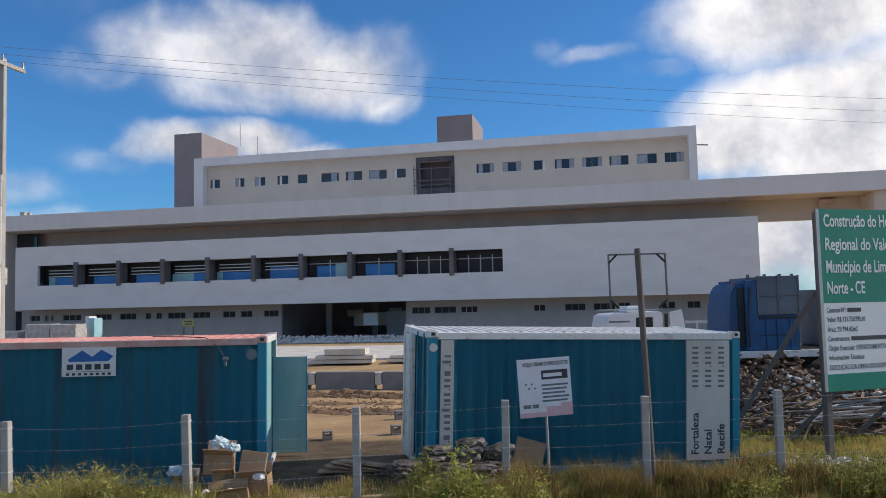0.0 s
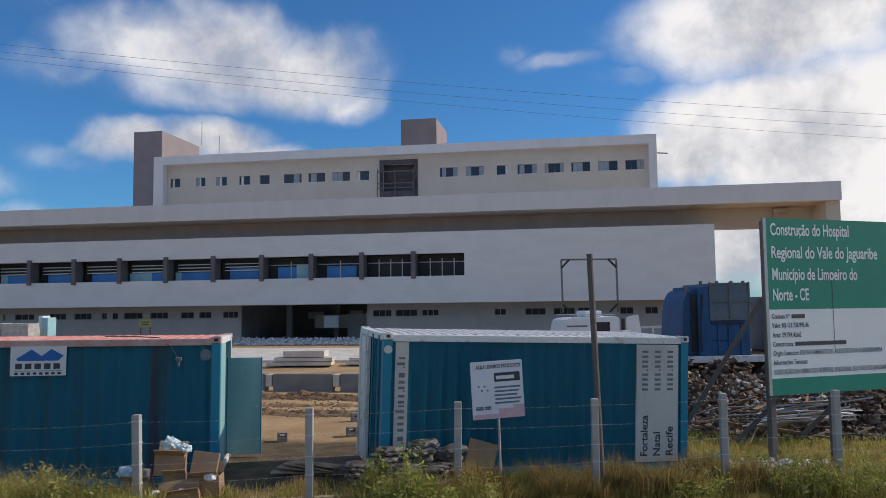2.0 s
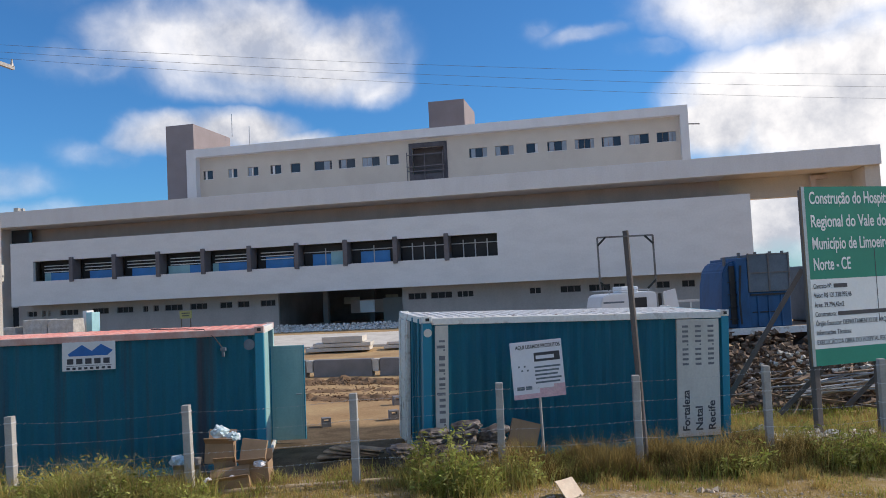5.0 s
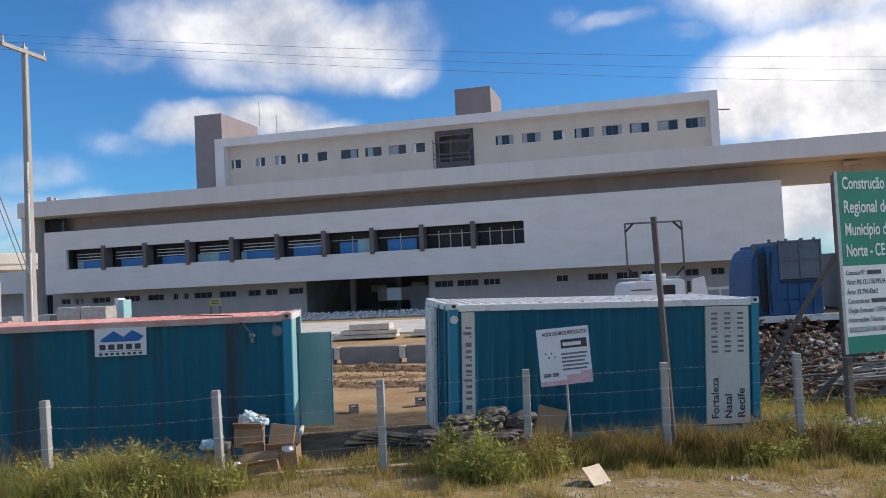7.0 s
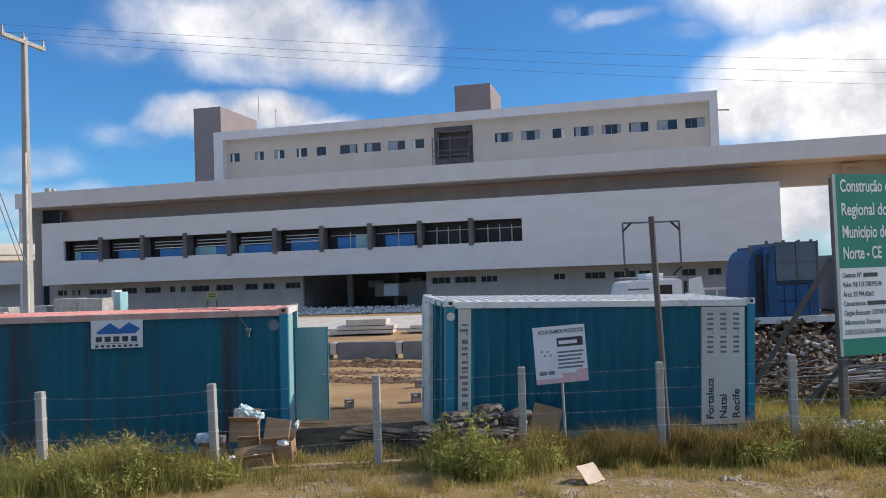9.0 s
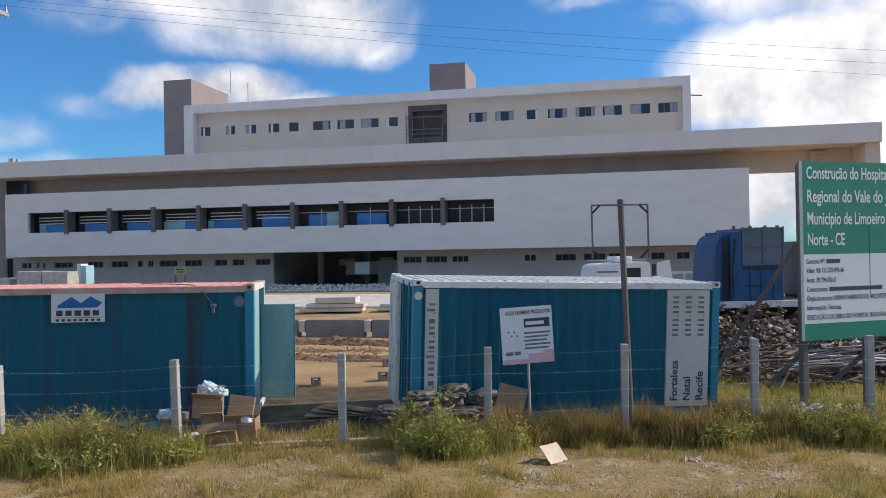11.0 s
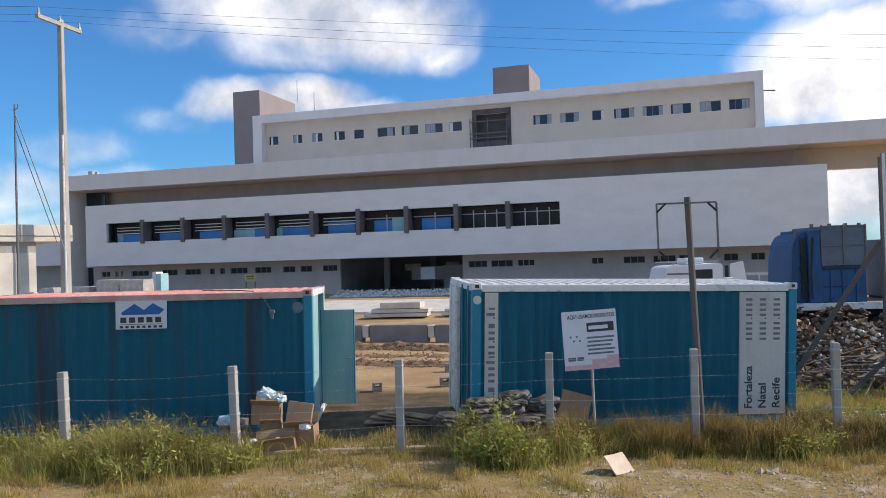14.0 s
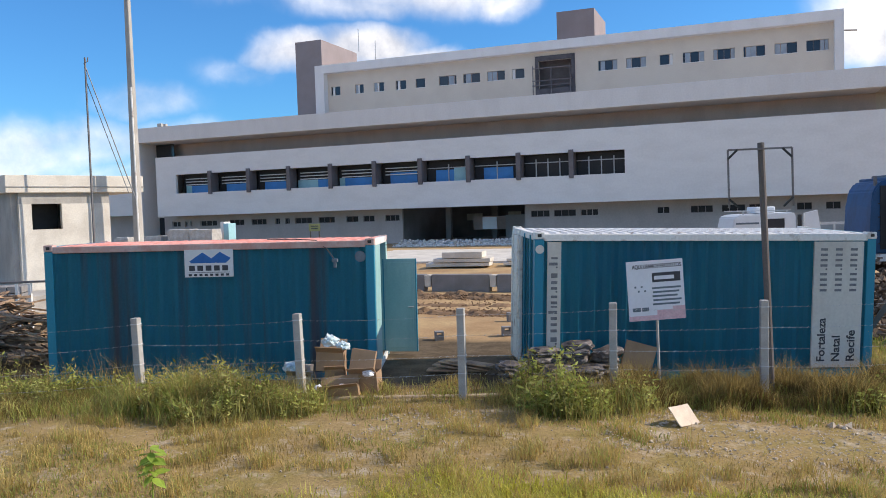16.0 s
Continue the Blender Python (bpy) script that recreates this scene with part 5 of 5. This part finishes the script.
for x, y, w, h, d in ((-48.7, 56, 2.2, 2.05, 1.5), (-46.35, 56, 2.3, 2.0, 1.5), (-51.4, 56, 1.9, 1.5, 1.4), (-54.8, 56, 1.5, 1.45, 1.4)):
    wrapped_bale(pose(x, y, 0, 0, 0, 3), w, h, d)
hut = thing("portable_toilet", pose(-44.6, 58.5, 0), "blue and white portable cabin by the wall", "portable cabin")
part("body", boxes((0, 0.55, 0, 1.1, 0, 2.45), bevel=0.03), AQUA_BLIND, hut)
part("side", boxes((-0.4, -0.02, 0.1, 1.1, 0, 2.6), bevel=0.03), WHITE_RENDER, hut)
notice = thing("yard_notice", pose(-39.1, 64, 0), "small yellow notice board on a post", "notice board")
part("board", boxes((0, 1.2, 0, 0.05, 1.45, 2.15)), YELLOW_BOARD, notice)
part("post", boxes((0.08, 0.16, 0.05, 0.12, 0, 2.15), (1.0, 1.08, 0.05, 0.12, 0, 2.15)), WOOD, notice)
for z, x0, x1 in ((1.88, 0.2, 1.0), (1.65, 0.25, 0.95)):
    part("text_bar", boxes((x0, x1, -0.006, 0, z, z + 0.09)), INK, notice)


def stick_pile(name, m, n, size, mat, label, category, heap):
    bm = bmesh.new()
    for _ in range(n):
        x, y = random.gauss(0, size[0] / 2.6), random.gauss(0, size[1] / 2.6)
        z = random.random() * heap * max(0.1, 1 - (x / size[0]) ** 2 - (y / size[1]) ** 2)
        a, e, h = random.uniform(-0.7, 0.7) + (math.pi / 2 if random.random() < 0.2 else 0), random.gauss(0, 0.22), random.uniform(0.15, 0.8)
        d = Vector((math.cos(a) * math.cos(e), math.sin(a) * math.cos(e), math.sin(e))) * h
        p = Vector((x, y, z + 0.08))
        beam(bm, p - d, p + d, random.uniform(0.03, 0.13), random.uniform(0.015, 0.05))
    ob = part(name, bm, mat)
    ob.matrix_world = m
    return tagged(ob, label, category, kind="stuff")


stick_pile("scrap_timber_heap", pose(-15.9, 12.0, 0.0, 0, 0, 10), 170, (2.2, 1.2), SCRAP_WOOD, "tangled heap of scrap boards and branches", "scrap wood", 1.3)
lumps("debris_heap", 3200, (1.5, 9.5, 19.8, 24.6), (0.05, 0.18), DEBRIS, "brown heap of broken masonry and timber before the trailer", "debris", 1.25)
# Added heap: its dark colour replaces the shadow beneath the trailer.
lumps("debris_heap", 3000, (0.5, 10.5, 23.8, 28.0), (0.06, 0.2), DEBRIS, "dark heap added in place of the shadow under the trailer", "debris", 1.3)
lumps("debris_heap", 420, (2.2, 6.0, 20.6, 22.4), (0.04, 0.13), PALE_RUBBLE, "pale broken plaster pieces on the debris heap", "debris", 1.25)
stick_pile("scrap_timber_heap", pose(3.9, 19.6, -0.3, 0, 0, 15), 45, (3.0, 1.2), SCRAP_WOOD, "heap of scrap boards and rails beneath the trailer", "scrap wood", 1.0)
stick_pile("scrap_timber_heap", pose(7.5, 21.5, -0.3, 0, 0, 15), 40, (3.0, 1.2), SCRAP_WOOD, "heap of scrap boards and rails behind the sign", "scrap wood", 1.1)
for k in range(11):
    tilt, at = random.uniform(-0.12, 0.16), random.uniform(-0.5, 0.5)
    base = Vector((2.6 + random.uniform(-0.4, 1.0), 18.3 + 0.10 * k, 0.0))
    ob = part("steel_rail", tube([base + Vector((0, 0, 0.12 + 0.03 * k)), base + Vector((2.4, 0.7 + at, 0.12 + 0.03 * k + tilt * 2.4))], 0.022, 5), GALV)
    tagged(ob, "pale thin steel rail lying on a scrap heap", "steel rail", "scrap rails")
pipe = thing("concrete_pipe_ring", pose(-16.2, 10.4, 0.40, 0, 0, 60), "grey concrete pipe ring lying on its side", "pipe")
ring = bmesh.new()
for k in range(24):
    a0, a1 = 2 * math.pi * k / 24, 2 * math.pi * (k + 1) / 24
    q = lambda r, a, x: ring.verts.new((x, r * math.cos(a), r * math.sin(a)))
    for r0, r1, x0, x1 in ((0.5, 0.5, 0, 0.9), (0.42, 0.42, 0, 0.9), (0.5, 0.42, 0, 0), (0.5, 0.42, 0.9, 0.9)):
        ring.faces.new((q(r0, a0, x0), q(r0, a1, x0), q(r1, a1, x1), q(r1, a0, x1)))
bmesh.ops.remove_doubles(ring, verts=ring.verts[:], dist=1e-4)
part("ring", ring, CONCRETE, pipe)
bricks = thing("block_pallet", pose(-21.3, 15.6, 0.0, 0, 0, 30), "stack of grey concrete blocks by the gatehouse", "blocks")
for i in range(3):
    for j in range(5):
        part("block", boxes((i * 0.42, i * 0.42 + 0.39, 0, 0.8, 0.1 + j * 0.21, 0.1 + j * 0.21 + 0.19), bevel=0.01), BLOCKWORK, bricks)
prop = thing("site_trestle", pose(-19.9, 15.7, 0.0, 0, 0, 24), "white painted steel trestle beside the blocks", "trestle")
for x in (0, 0.35):
    part("leg", boxes((x, x + 0.09, 0, 0.09, 0, 1.25), bevel=0.01), WHITE_STEEL, prop)
part("crossbar", boxes((-0.6, 0.9, 0, 0.09, 1.26, 1.32), bevel=0.01), STEEL, prop)


# ---- litter by the fence ----
def carton(m, w, d, h, label, open_top=True, mat=None):
    c = thing("cardboard_box", m, label, "cardboard box", "discarded boxes")
    t, mat = 0.012, mat or CARD
    part("side", boxes((0, w, 0, t, 0, h)), mat, c)
    part("side", boxes((0, w, d - t, d, 0, h)), mat, c)
    part("side", boxes((0, t, t, d - t, 0, h)), mat, c)
    part("side", boxes((w - t, w, t, d - t, 0, h)), mat, c)
    part("base", boxes((t, w - t, t, d - t, 0, t)), mat, c)
    if open_top:
        flap = part("flap", boxes((0, w, 0, t, 0, d * 0.55)), mat, c)
        flap.matrix_local = pose(0, 0, h, 55, 0, 0)
        flap = part("flap", boxes((0, w, 0, t, 0, d * 0.5)), mat, c)
        flap.matrix_local = pose(0, d - t, h, -30, 0, 0)
    else:
        part("lid", boxes((0, w, 0, d, h, h + t)), mat, c)
    return c


def crumple(name, m, r, mat, label, category):
    bm = bmesh.new()
    bmesh.ops.create_icosphere(bm, subdivisions=3, radius=r)
    for v in bm.verts:
        v.co *= 0.75 + 0.55 * abs(noise.noise(v.co * (3.2 / r) + m.translation * 3))
        v.co.z = max(v.co.z * 0.8, -r * 0.4)
    ob = part(name, bm, mat)
    ob.matrix_world = m
    return tagged(ob, label, category)


def on_ground(x, y, dz=0.0, *turn):
    return pose(x, y, ground_height(x, y) + dz, *turn)


carton(on_ground(-7.55, 10.88, 0.42, 2, 4, 19), 0.45, 0.35, 0.32, "crumpled open brown cardboard box")
carton(on_ground(-7.42, 10.95, 0, 0, 0, 24), 0.34, 0.32, 0.40, "soaked brown cardboard box")
carton(on_ground(-7.02, 11.02, 0.34, -10, 9, 16), 0.40, 0.16, 0.42, "tall flattened cardboard box leaning", False)
carton(on_ground(-7.0, 11.05, 0, 0, -3, 12), 0.46, 0.36, 0.33, "broken brown cardboard box")
carton(on_ground(-7.3, 10.58, -0.02, 6, -5, 22), 0.62, 0.26, 0.20, "torn low cardboard tray")
carton(on_ground(-8.04, 10.72, 0, 0, 4, 24), 0.40, 0.30, 0.36, "grey stained carton with rags", True, GREY_CARD)
crumple("plastic_bag", on_ground(-7.33, 11.02, 0.88), 0.16, PLASTIC_BAG, "crumpled pale plastic bag on boxes", "plastic bag")
crumple("plastic_bag", on_ground(-7.08, 11.0, 0.80), 0.12, PLASTIC_BAG, "small white plastic bag on boxes", "plastic bag")
crumple("plastic_bag", on_ground(-8.0, 10.86, 0.46), 0.15, PLASTIC_BAG, "torn pale plastic bag in a carton", "plastic bag")
crumple("black_rag", on_ground(-7.78, 10.84, 0.36), 0.11, BLACK, "dark crumpled rag on a grey carton", "rag")
for x, y, z, r in ((-7.36, 10.62, 0.20, 0.08), (-6.66, 11.04, 0.36, 0.10), (-7.02, 10.78, 0.20, 0.06)):
    crumple("paper_scrap", on_ground(x, y, z), r, POSTER_WHITE, "crumpled pale paper scrap among boxes", "paper")
for k, (x, y, n) in enumerate(((-4.02, 12.2, 6), (-3.52, 12.38, 7), (-3.05, 12.58, 6), (-4.75, 12.9, 2), (-4.55, 12.45, 3), (-3.75, 11.98, 4), (-3.25, 12.14, 4))):
    for j in range(n):
        bm = bmesh.new()
        bmesh.ops.create_icosphere(bm, subdivisions=3, radius=1.0)
        for v in bm.verts:
            v.co = Vector((math.copysign(abs(v.co.x) ** 0.6, v.co.x) * 0.25, math.copysign(abs(v.co.y) ** 0.6, v.co.y) * 0.18, math.copysign(abs(v.co.z) ** 0.7, v.co.z) * 0.07)) * (1 + 0.28 * noise.noise(v.co * 2.3 + Vector((k, j, 0))))
        ob = part("cement_sack", bm, SACK)
        ob.matrix_world = on_ground(x + random.uniform(-0.05, 0.05), y + random.uniform(-0.05, 0.05), 0.06 + 0.115 * j, random.uniform(-8, 8), random.uniform(-8, 8), random.uniform(0, 50))
        tagged(ob, "grimy grey sack in a stack beside the container", "sack", "stacked sacks")
carton(on_ground(-2.86, 12.6, 0.22, -8, 16, 14), 0.50, 0.10, 0.62, "large flattened brown carton leaning on the container", False)
for k in range(4):
    bm = boxes((0, 1.0, 0, 0.24, 0, 0.03), bevel=0.006)
    for v in bm.verts:
        v.co.z += 0.05 * math.sin(v.co.x * 3 + k)
    ob = part("plank", bm, SCRAP_WOOD)
    ob.matrix_world = on_ground(-6.35 + 0.1 * k, 12.75 + 0.06 * k, 0.06 + 0.05 * k, 0, 0, 10 - 9 * k)
    tagged(ob, "weathered plank lying beside the container door", "plank", "loose planks")
bm = boxes((-0.21, 0.21, -0.15, 0.15, 0, 0.012))
bmesh.ops.subdivide_edges(bm, edges=bm.edges[:], cuts=4, use_grid_fill=True)
for v in bm.verts:
    v.co.z += 0.18 * (v.co.x + 0.2) ** 2 + 0.05 * math.sin(v.co.y * 7)
ob = part("card_sheet", bm, PALE_CARD)
ob.matrix_world = on_ground(-1.70, 10.78, 0.10, 30, 6, 60)
tagged(ob, "curled sun-bleached sheet of card on gravel", "card")


# ---- vegetation ----
def blades(name, n, place, height, mat, label, lean=0.5, wide=0.006, seed=1, kind_name="grass"):
    """Bent grass blades, three points each side, as one mesh."""
    rnd = random.Random(seed)
    verts, faces = [], []
    made = 0
    while made < n:
        x, y, scale = place(rnd)
        if scale <= 0:
            continue
        made += 1
        z = ground_height(x, y) - 0.01
        h = rnd.uniform(*height) * scale
        a, bend = rnd.random() * 2 * math.pi, rnd.uniform(0.1, lean) * h
        dx, dy = math.cos(a), math.sin(a)
        w = wide * rnd.uniform(0.6, 1.4)
        base = len(verts)
        b = rnd.random() * math.pi
        sx, sy = math.cos(b) * w, math.sin(b) * w
        for f, k in ((0, 1.0), (0.55, 0.8)):
            px, py, pz = x + dx * bend * f * f, y + dy * bend * f * f, z + h * f
            verts += [(px - sx * k, py - sy * k, pz), (px + sx * k, py + sy * k, pz)]
        verts.append((x + dx * bend, y + dy * bend, z + h * (1 - 0.25 * bend / h)))
        faces += [(base, base + 1, base + 3, base + 2), (base + 2, base + 3, base + 4)]
    mesh = bpy.data.meshes.new(name)
    mesh.from_pydata(verts, [], faces)
    mesh.materials.append(mat)
    return tagged(new(name, mesh), label, kind_name, kind="stuff")


def patch(x, y, f, at):
    return noise.noise((x * f, y * f, at))


def bare(x, y):
    """Where gravel or trampled earth keeps the grass short."""
    g = smooth(1.0, 0.55, math.hypot((x + 0.3) / 2.9, (y - 10.4) / 1.1))
    h = smooth(1.0, 0.5, math.hypot((x + 5.4) / 1.1, (y - 9.3) / 1.0))
    j = smooth(1.0, 0.5, math.hypot((x + 10.6) / 1.6, (y - 8.0) / 0.5))
    k = smooth(1.0, 0.5, math.hypot((x - 4.2) / 2.4, (y - 12.2) / 0.45))
    return max(g, 0.9 * h, 0.8 * j, 0.9 * k)


def fence_side(x, y):
    return (y - 11.09) - (x + 5.03) * 0.344


def verge(rnd):
    x, y = rnd.uniform(-20, 9), rnd.uniform(4.5, 19)
    side = fence_side(x, y)
    if side > (4.5 if x > 1.4 else 1.3):
        return x, y, 0
    p = patch(x, y, 0.8, 2.0)
    if p < -0.2 - 0.3 * rnd.random() or rnd.random() < bare(x, y):
        return x, y, 0
    return x, y, 0.75 + 0.5 * p


def verge_green(rnd):
    x, y, s = verge(rnd)
    return x, y, s if patch(x, y, 0.45, 7.0) + 0.9 * smooth(8.2, 6.6, y - 0.12 * x) > 0.02 else 0


def tufts(rnd):
    x, y, s = verge(rnd)
    return x, y, s if patch(x, y, 2.3, 21.0) + 0.25 * patch(x, y, 0.5, 3.0) > 0.22 else 0


def lawn(rnd):
    x, y = rnd.uniform(-5.5, 4), rnd.uniform(5.6, 8.8)
    edge = smooth(8.3, 7.3, y - 0.10 * x + 0.5 * patch(x, y, 0.9, 5.0)) * smooth(-5.4, -3.2, x + 0.8 * patch(x, y, 1.2, 8.0))
    return x, y, 0.9 if rnd.random() < edge else 0


def container_foot(rnd):
    x = rnd.uniform(-2.9, 3.6)
    y = 11.09 + (x + 5.03) * 0.344 + rnd.uniform(-0.6, 0.75)
    p = 0.55 + 1.1 * patch(x, y, 1.3, 31.0) + 0.6 * patch(x, y, 3.4, 13.0)
    return x, y, 0.3 + 0.7 * min(1.1, p) if rnd.random() < p else 0


def clump_seeds(rnd):
    x = rnd.gauss(-8.9, 0.8)
    y = 9.5 + (x + 8.9) * 0.3 + rnd.gauss(0, 0.26)
    p = 0.7 + 1.0 * patch(x, y, 2.2, 17.0)
    return x, y, p * (1.0 - 0.2 * abs(x + 8.8)) if rnd.random() < p else 0


def round_bushes(rnd):
    cx, cy, wide = rnd.choice(BUSHES)[:3]
    return cx + rnd.gauss(0, wide * 0.36), cy + rnd.gauss(0, 0.22), 1.0


def fence_line(rnd):
    x = rnd.uniform(-20, 9)
    y = 11.09 + (x + 5.03) * 0.344 + rnd.gauss(0.25, 0.45)
    thick = 0.42 + 1.1 * patch(x, y, 0.9, 11.0) + 0.5 * patch(x, y, 2.6, 4.0) + (0.14 if x > -2 else 0.0)
    if -6.2 < x < -3.6:
        thick *= 0.35
    return x, y, 0.35 + 0.65 * thick if rnd.random() < thick else 0


blades("dry_grass", 90000, verge, (0.03, 0.15), GRASS_DRY, "dry straw-coloured grass on the verge", 1.1, 0.005, 1)
blades("green_grass", 52000, verge_green, (0.04, 0.15), GRASS_GREEN, "short green grass tufts on the verge", 0.9, 0.006, 2)
blades("bright_grass", 42000, lawn, (0.07, 0.22), LAWN_BLADE, "bright yellow-green grass beside the road", 0.9, 0.005, 6)
blades("brown_grass", 30000, container_foot, (0.14, 0.66), GRASS_BROWN, "tall dark brown grass before the container", 0.8, 0.0042, 7)
blades("leafy_grass", 9000, container_foot, (0.12, 0.45), GRASS_GREEN, "green grass mixed into the brown", 1.0, 0.005, 18)
blades("straw_stems", 3000, container_foot, (0.5, 0.85), GRASS_DRY, "pale seeding stems over the brown grass", 0.9, 0.0032, 8)
blades("clump_grass", 8000, clump_seeds, (0.2, 0.85), GRASS_GREEN, "large clump of arching pale green grass", 1.1, 0.0045, 9)
blades("clump_grass", 1300, clump_seeds, (0.5, 1.05), GRASS_DRY, "arching straw-coloured seed stems in the clump", 1.2, 0.0035, 10)
blades("tall_dry_grass", 26000, fence_line, (0.15, 0.55), GRASS_BROWN, "tall seeding dry grass along the fence", 0.8, 0.0032, 3)
blades("tall_green_grass", 26000, fence_line, (0.12, 0.5), GRASS_GREEN, "tall green grass along the fence", 0.9, 0.004, 4)
blades("yard_grass", 14000, lambda r: (r.uniform(1.5, 11), r.uniform(14.3, 19), 0.7), (0.1, 0.32), GRASS_DRY, "sunlit yellow grass behind the site sign", 0.9, 0.008, 15)
blades("yard_weeds", 9000, lambda r: (r.uniform(1.5, 9), r.uniform(14.5, 20), 0.6 + patch(0, r.random(), 1, 1)), (0.1, 0.4), GRASS_GREEN, "green weeds behind the site sign", 0.7, 0.008, 5)


def weed_bush(x, y, wide, tall, n, mat, seed, label, broad=1.0):
    """Thin branching stems carrying many small leaves."""
    rnd = random.Random(seed)
    b = thing("weed_bush", on_ground(x, y), label, "weed", "weeds on the verge")
    stems, verts, faces = bmesh.new(), [], []
    for _ in range(n):
        a, r = rnd.random() * 2 * math.pi, wide * math.sqrt(rnd.random()) * 0.55
        p = Vector((math.cos(a) * r, math.sin(a) * r * 0.6, 0))
        h = tall * rnd.uniform(0.35, 1.25) * (1 - 0.35 * r / wide)
        tip = p + Vector((math.cos(a) * wide * rnd.uniform(0.1, 0.5), math.sin(a) * wide * 0.35, h))
        mid = p.lerp(tip, 0.5) + Vector((rnd.gauss(0, 0.03), rnd.gauss(0, 0.03), 0.05))
        tube([p, mid, tip], 0.006, 3, 0.003, bm=stems)
        for _ in range(26):
            f = rnd.uniform(0.2, 1.0)
            q = (p.lerp(mid, f * 2) if f < 0.5 else mid.lerp(tip, f * 2 - 1)) + Vector((rnd.gauss(0, 0.05), rnd.gauss(0, 0.05), rnd.gauss(0, 0.03)))
            s = rnd.uniform(0.022, 0.066) * broad
            d = Vector((rnd.gauss(0, 1), rnd.gauss(0, 1), rnd.gauss(0.2, 0.6))).normalized()
            side = d.orthogonal().normalized()
            side.rotate(Matrix.Rotation(rnd.random() * 6, 3, d))
            base = len(verts)
            verts += [q, q + d * s + side * s * 0.36, q + d * s * 2.2, q + d * s - side * s * 0.36]
            faces.append((base, base + 1, base + 2, base + 3))
    part("stem", stems, STEM, b)
    mesh = bpy.data.meshes.new("leaves")
    mesh.from_pydata([tuple(v) for v in verts], [], faces)
    mesh.materials.append(mat)
    leaves = new("leaves", mesh)
    leaves.parent = b
    return b


BUSHES = [(-13.4, 9.3, 1.1, 0.62, 70), (-11.9, 9.5, 1.0, 0.55, 70), (-12.6, 8.9, 1.0, 0.5, 70), (-10.9, 9.9, 0.8, 0.42, 40), (-9.6, 9.35, 0.8, 0.55, 70), (-8.8, 9.6, 1.0, 0.7, 100), (-8.1, 9.6, 0.9, 0.72, 100), (-8.5, 9.1, 0.9, 0.45, 80), (-7.3, 9.85, 0.6, 0.38, 45), (-4.0, 11.2, 0.30, 1.0, 26), (-3.4, 11.2, 0.30, 0.9, 24), (-3.45, 10.6, 0.7, 0.60, 80), (-3.0, 10.7, 0.5, 0.42, 36), (-2.5, 11.3, 0.5, 0.5, 25),
          (0.9, 12.6, 0.9, 0.5, 45), (2.6, 13.2, 0.9, 0.75, 80), (3.6, 13.3, 1.0, 0.75, 80), (4.6, 14.0, 1.0, 0.6, 60), (1.9, 15.0, 0.9, 0.45, 40), (5.6, 15.0, 1.1, 0.5, 50), (-15.2, 8.8, 1.1, 0.6, 55)]
for k, (bx, by, bw, bh, bn) in enumerate(BUSHES):
    weed_bush(bx, by, bw * 0.8, bh, int(bn * 0.6), LEAF, 40 + k, "low green leafy weed bush on the verge", 1.0 if -4.5 < bx < -3 else 0.8)
blades("tussock_grass", 36000, tufts, (0.14, 0.38), GRASS_DRY, "tussocks of longer dry grass on the verge", 0.9, 0.004, 11)
blades("tussock_grass", 12000, tufts, (0.12, 0.30), GRASS_GREEN, "tussocks of longer green grass on the verge", 0.9, 0.004, 12)
blades("seeding_grass", 2200, round_bushes, (0.5, 0.95), GRASS_DRY, "tall feathery seeding stems among the weeds", 0.6, 0.003, 14)
blades("weedy_grass", 7000, round_bushes, (0.2, 0.62), GRASS_GREEN, "long green grass growing round the weeds", 0.9, 0.004, 13)
sapling = thing("young_plant", on_ground(-6.72, 6.05), "young bright green broad-leaved plant", "plant")
part("stem", tube([(0, 0, 0), (0.01, 0, 0.3), (0.0, 0.0, 0.60)], 0.008, 5, 0.004), BRIGHT_LEAF, sapling)
rnd = random.Random(5)
for k in range(22):
    a, z, s = k * 2.4, 0.30 + 0.0155 * k, rnd.uniform(0.075, 0.115)
    bm = bmesh.new()
    pts = [(0, 0, 0), (0.5, 0.42, -0.05), (1.2, 0.5, -0.15), (2.0, 0.0, -0.45), (1.2, -0.5, -0.15), (0.5, -0.42, -0.05)]
    bm.faces.new([bm.verts.new(Vector(p) * s) for p in pts])
    leaf = part("leaf", bm, BRIGHT_LEAF, sapling)
    leaf.matrix_local = pose(0.0, 0.0, z, rnd.uniform(-25, 25), rnd.uniform(-15, 25), math.degrees(a))
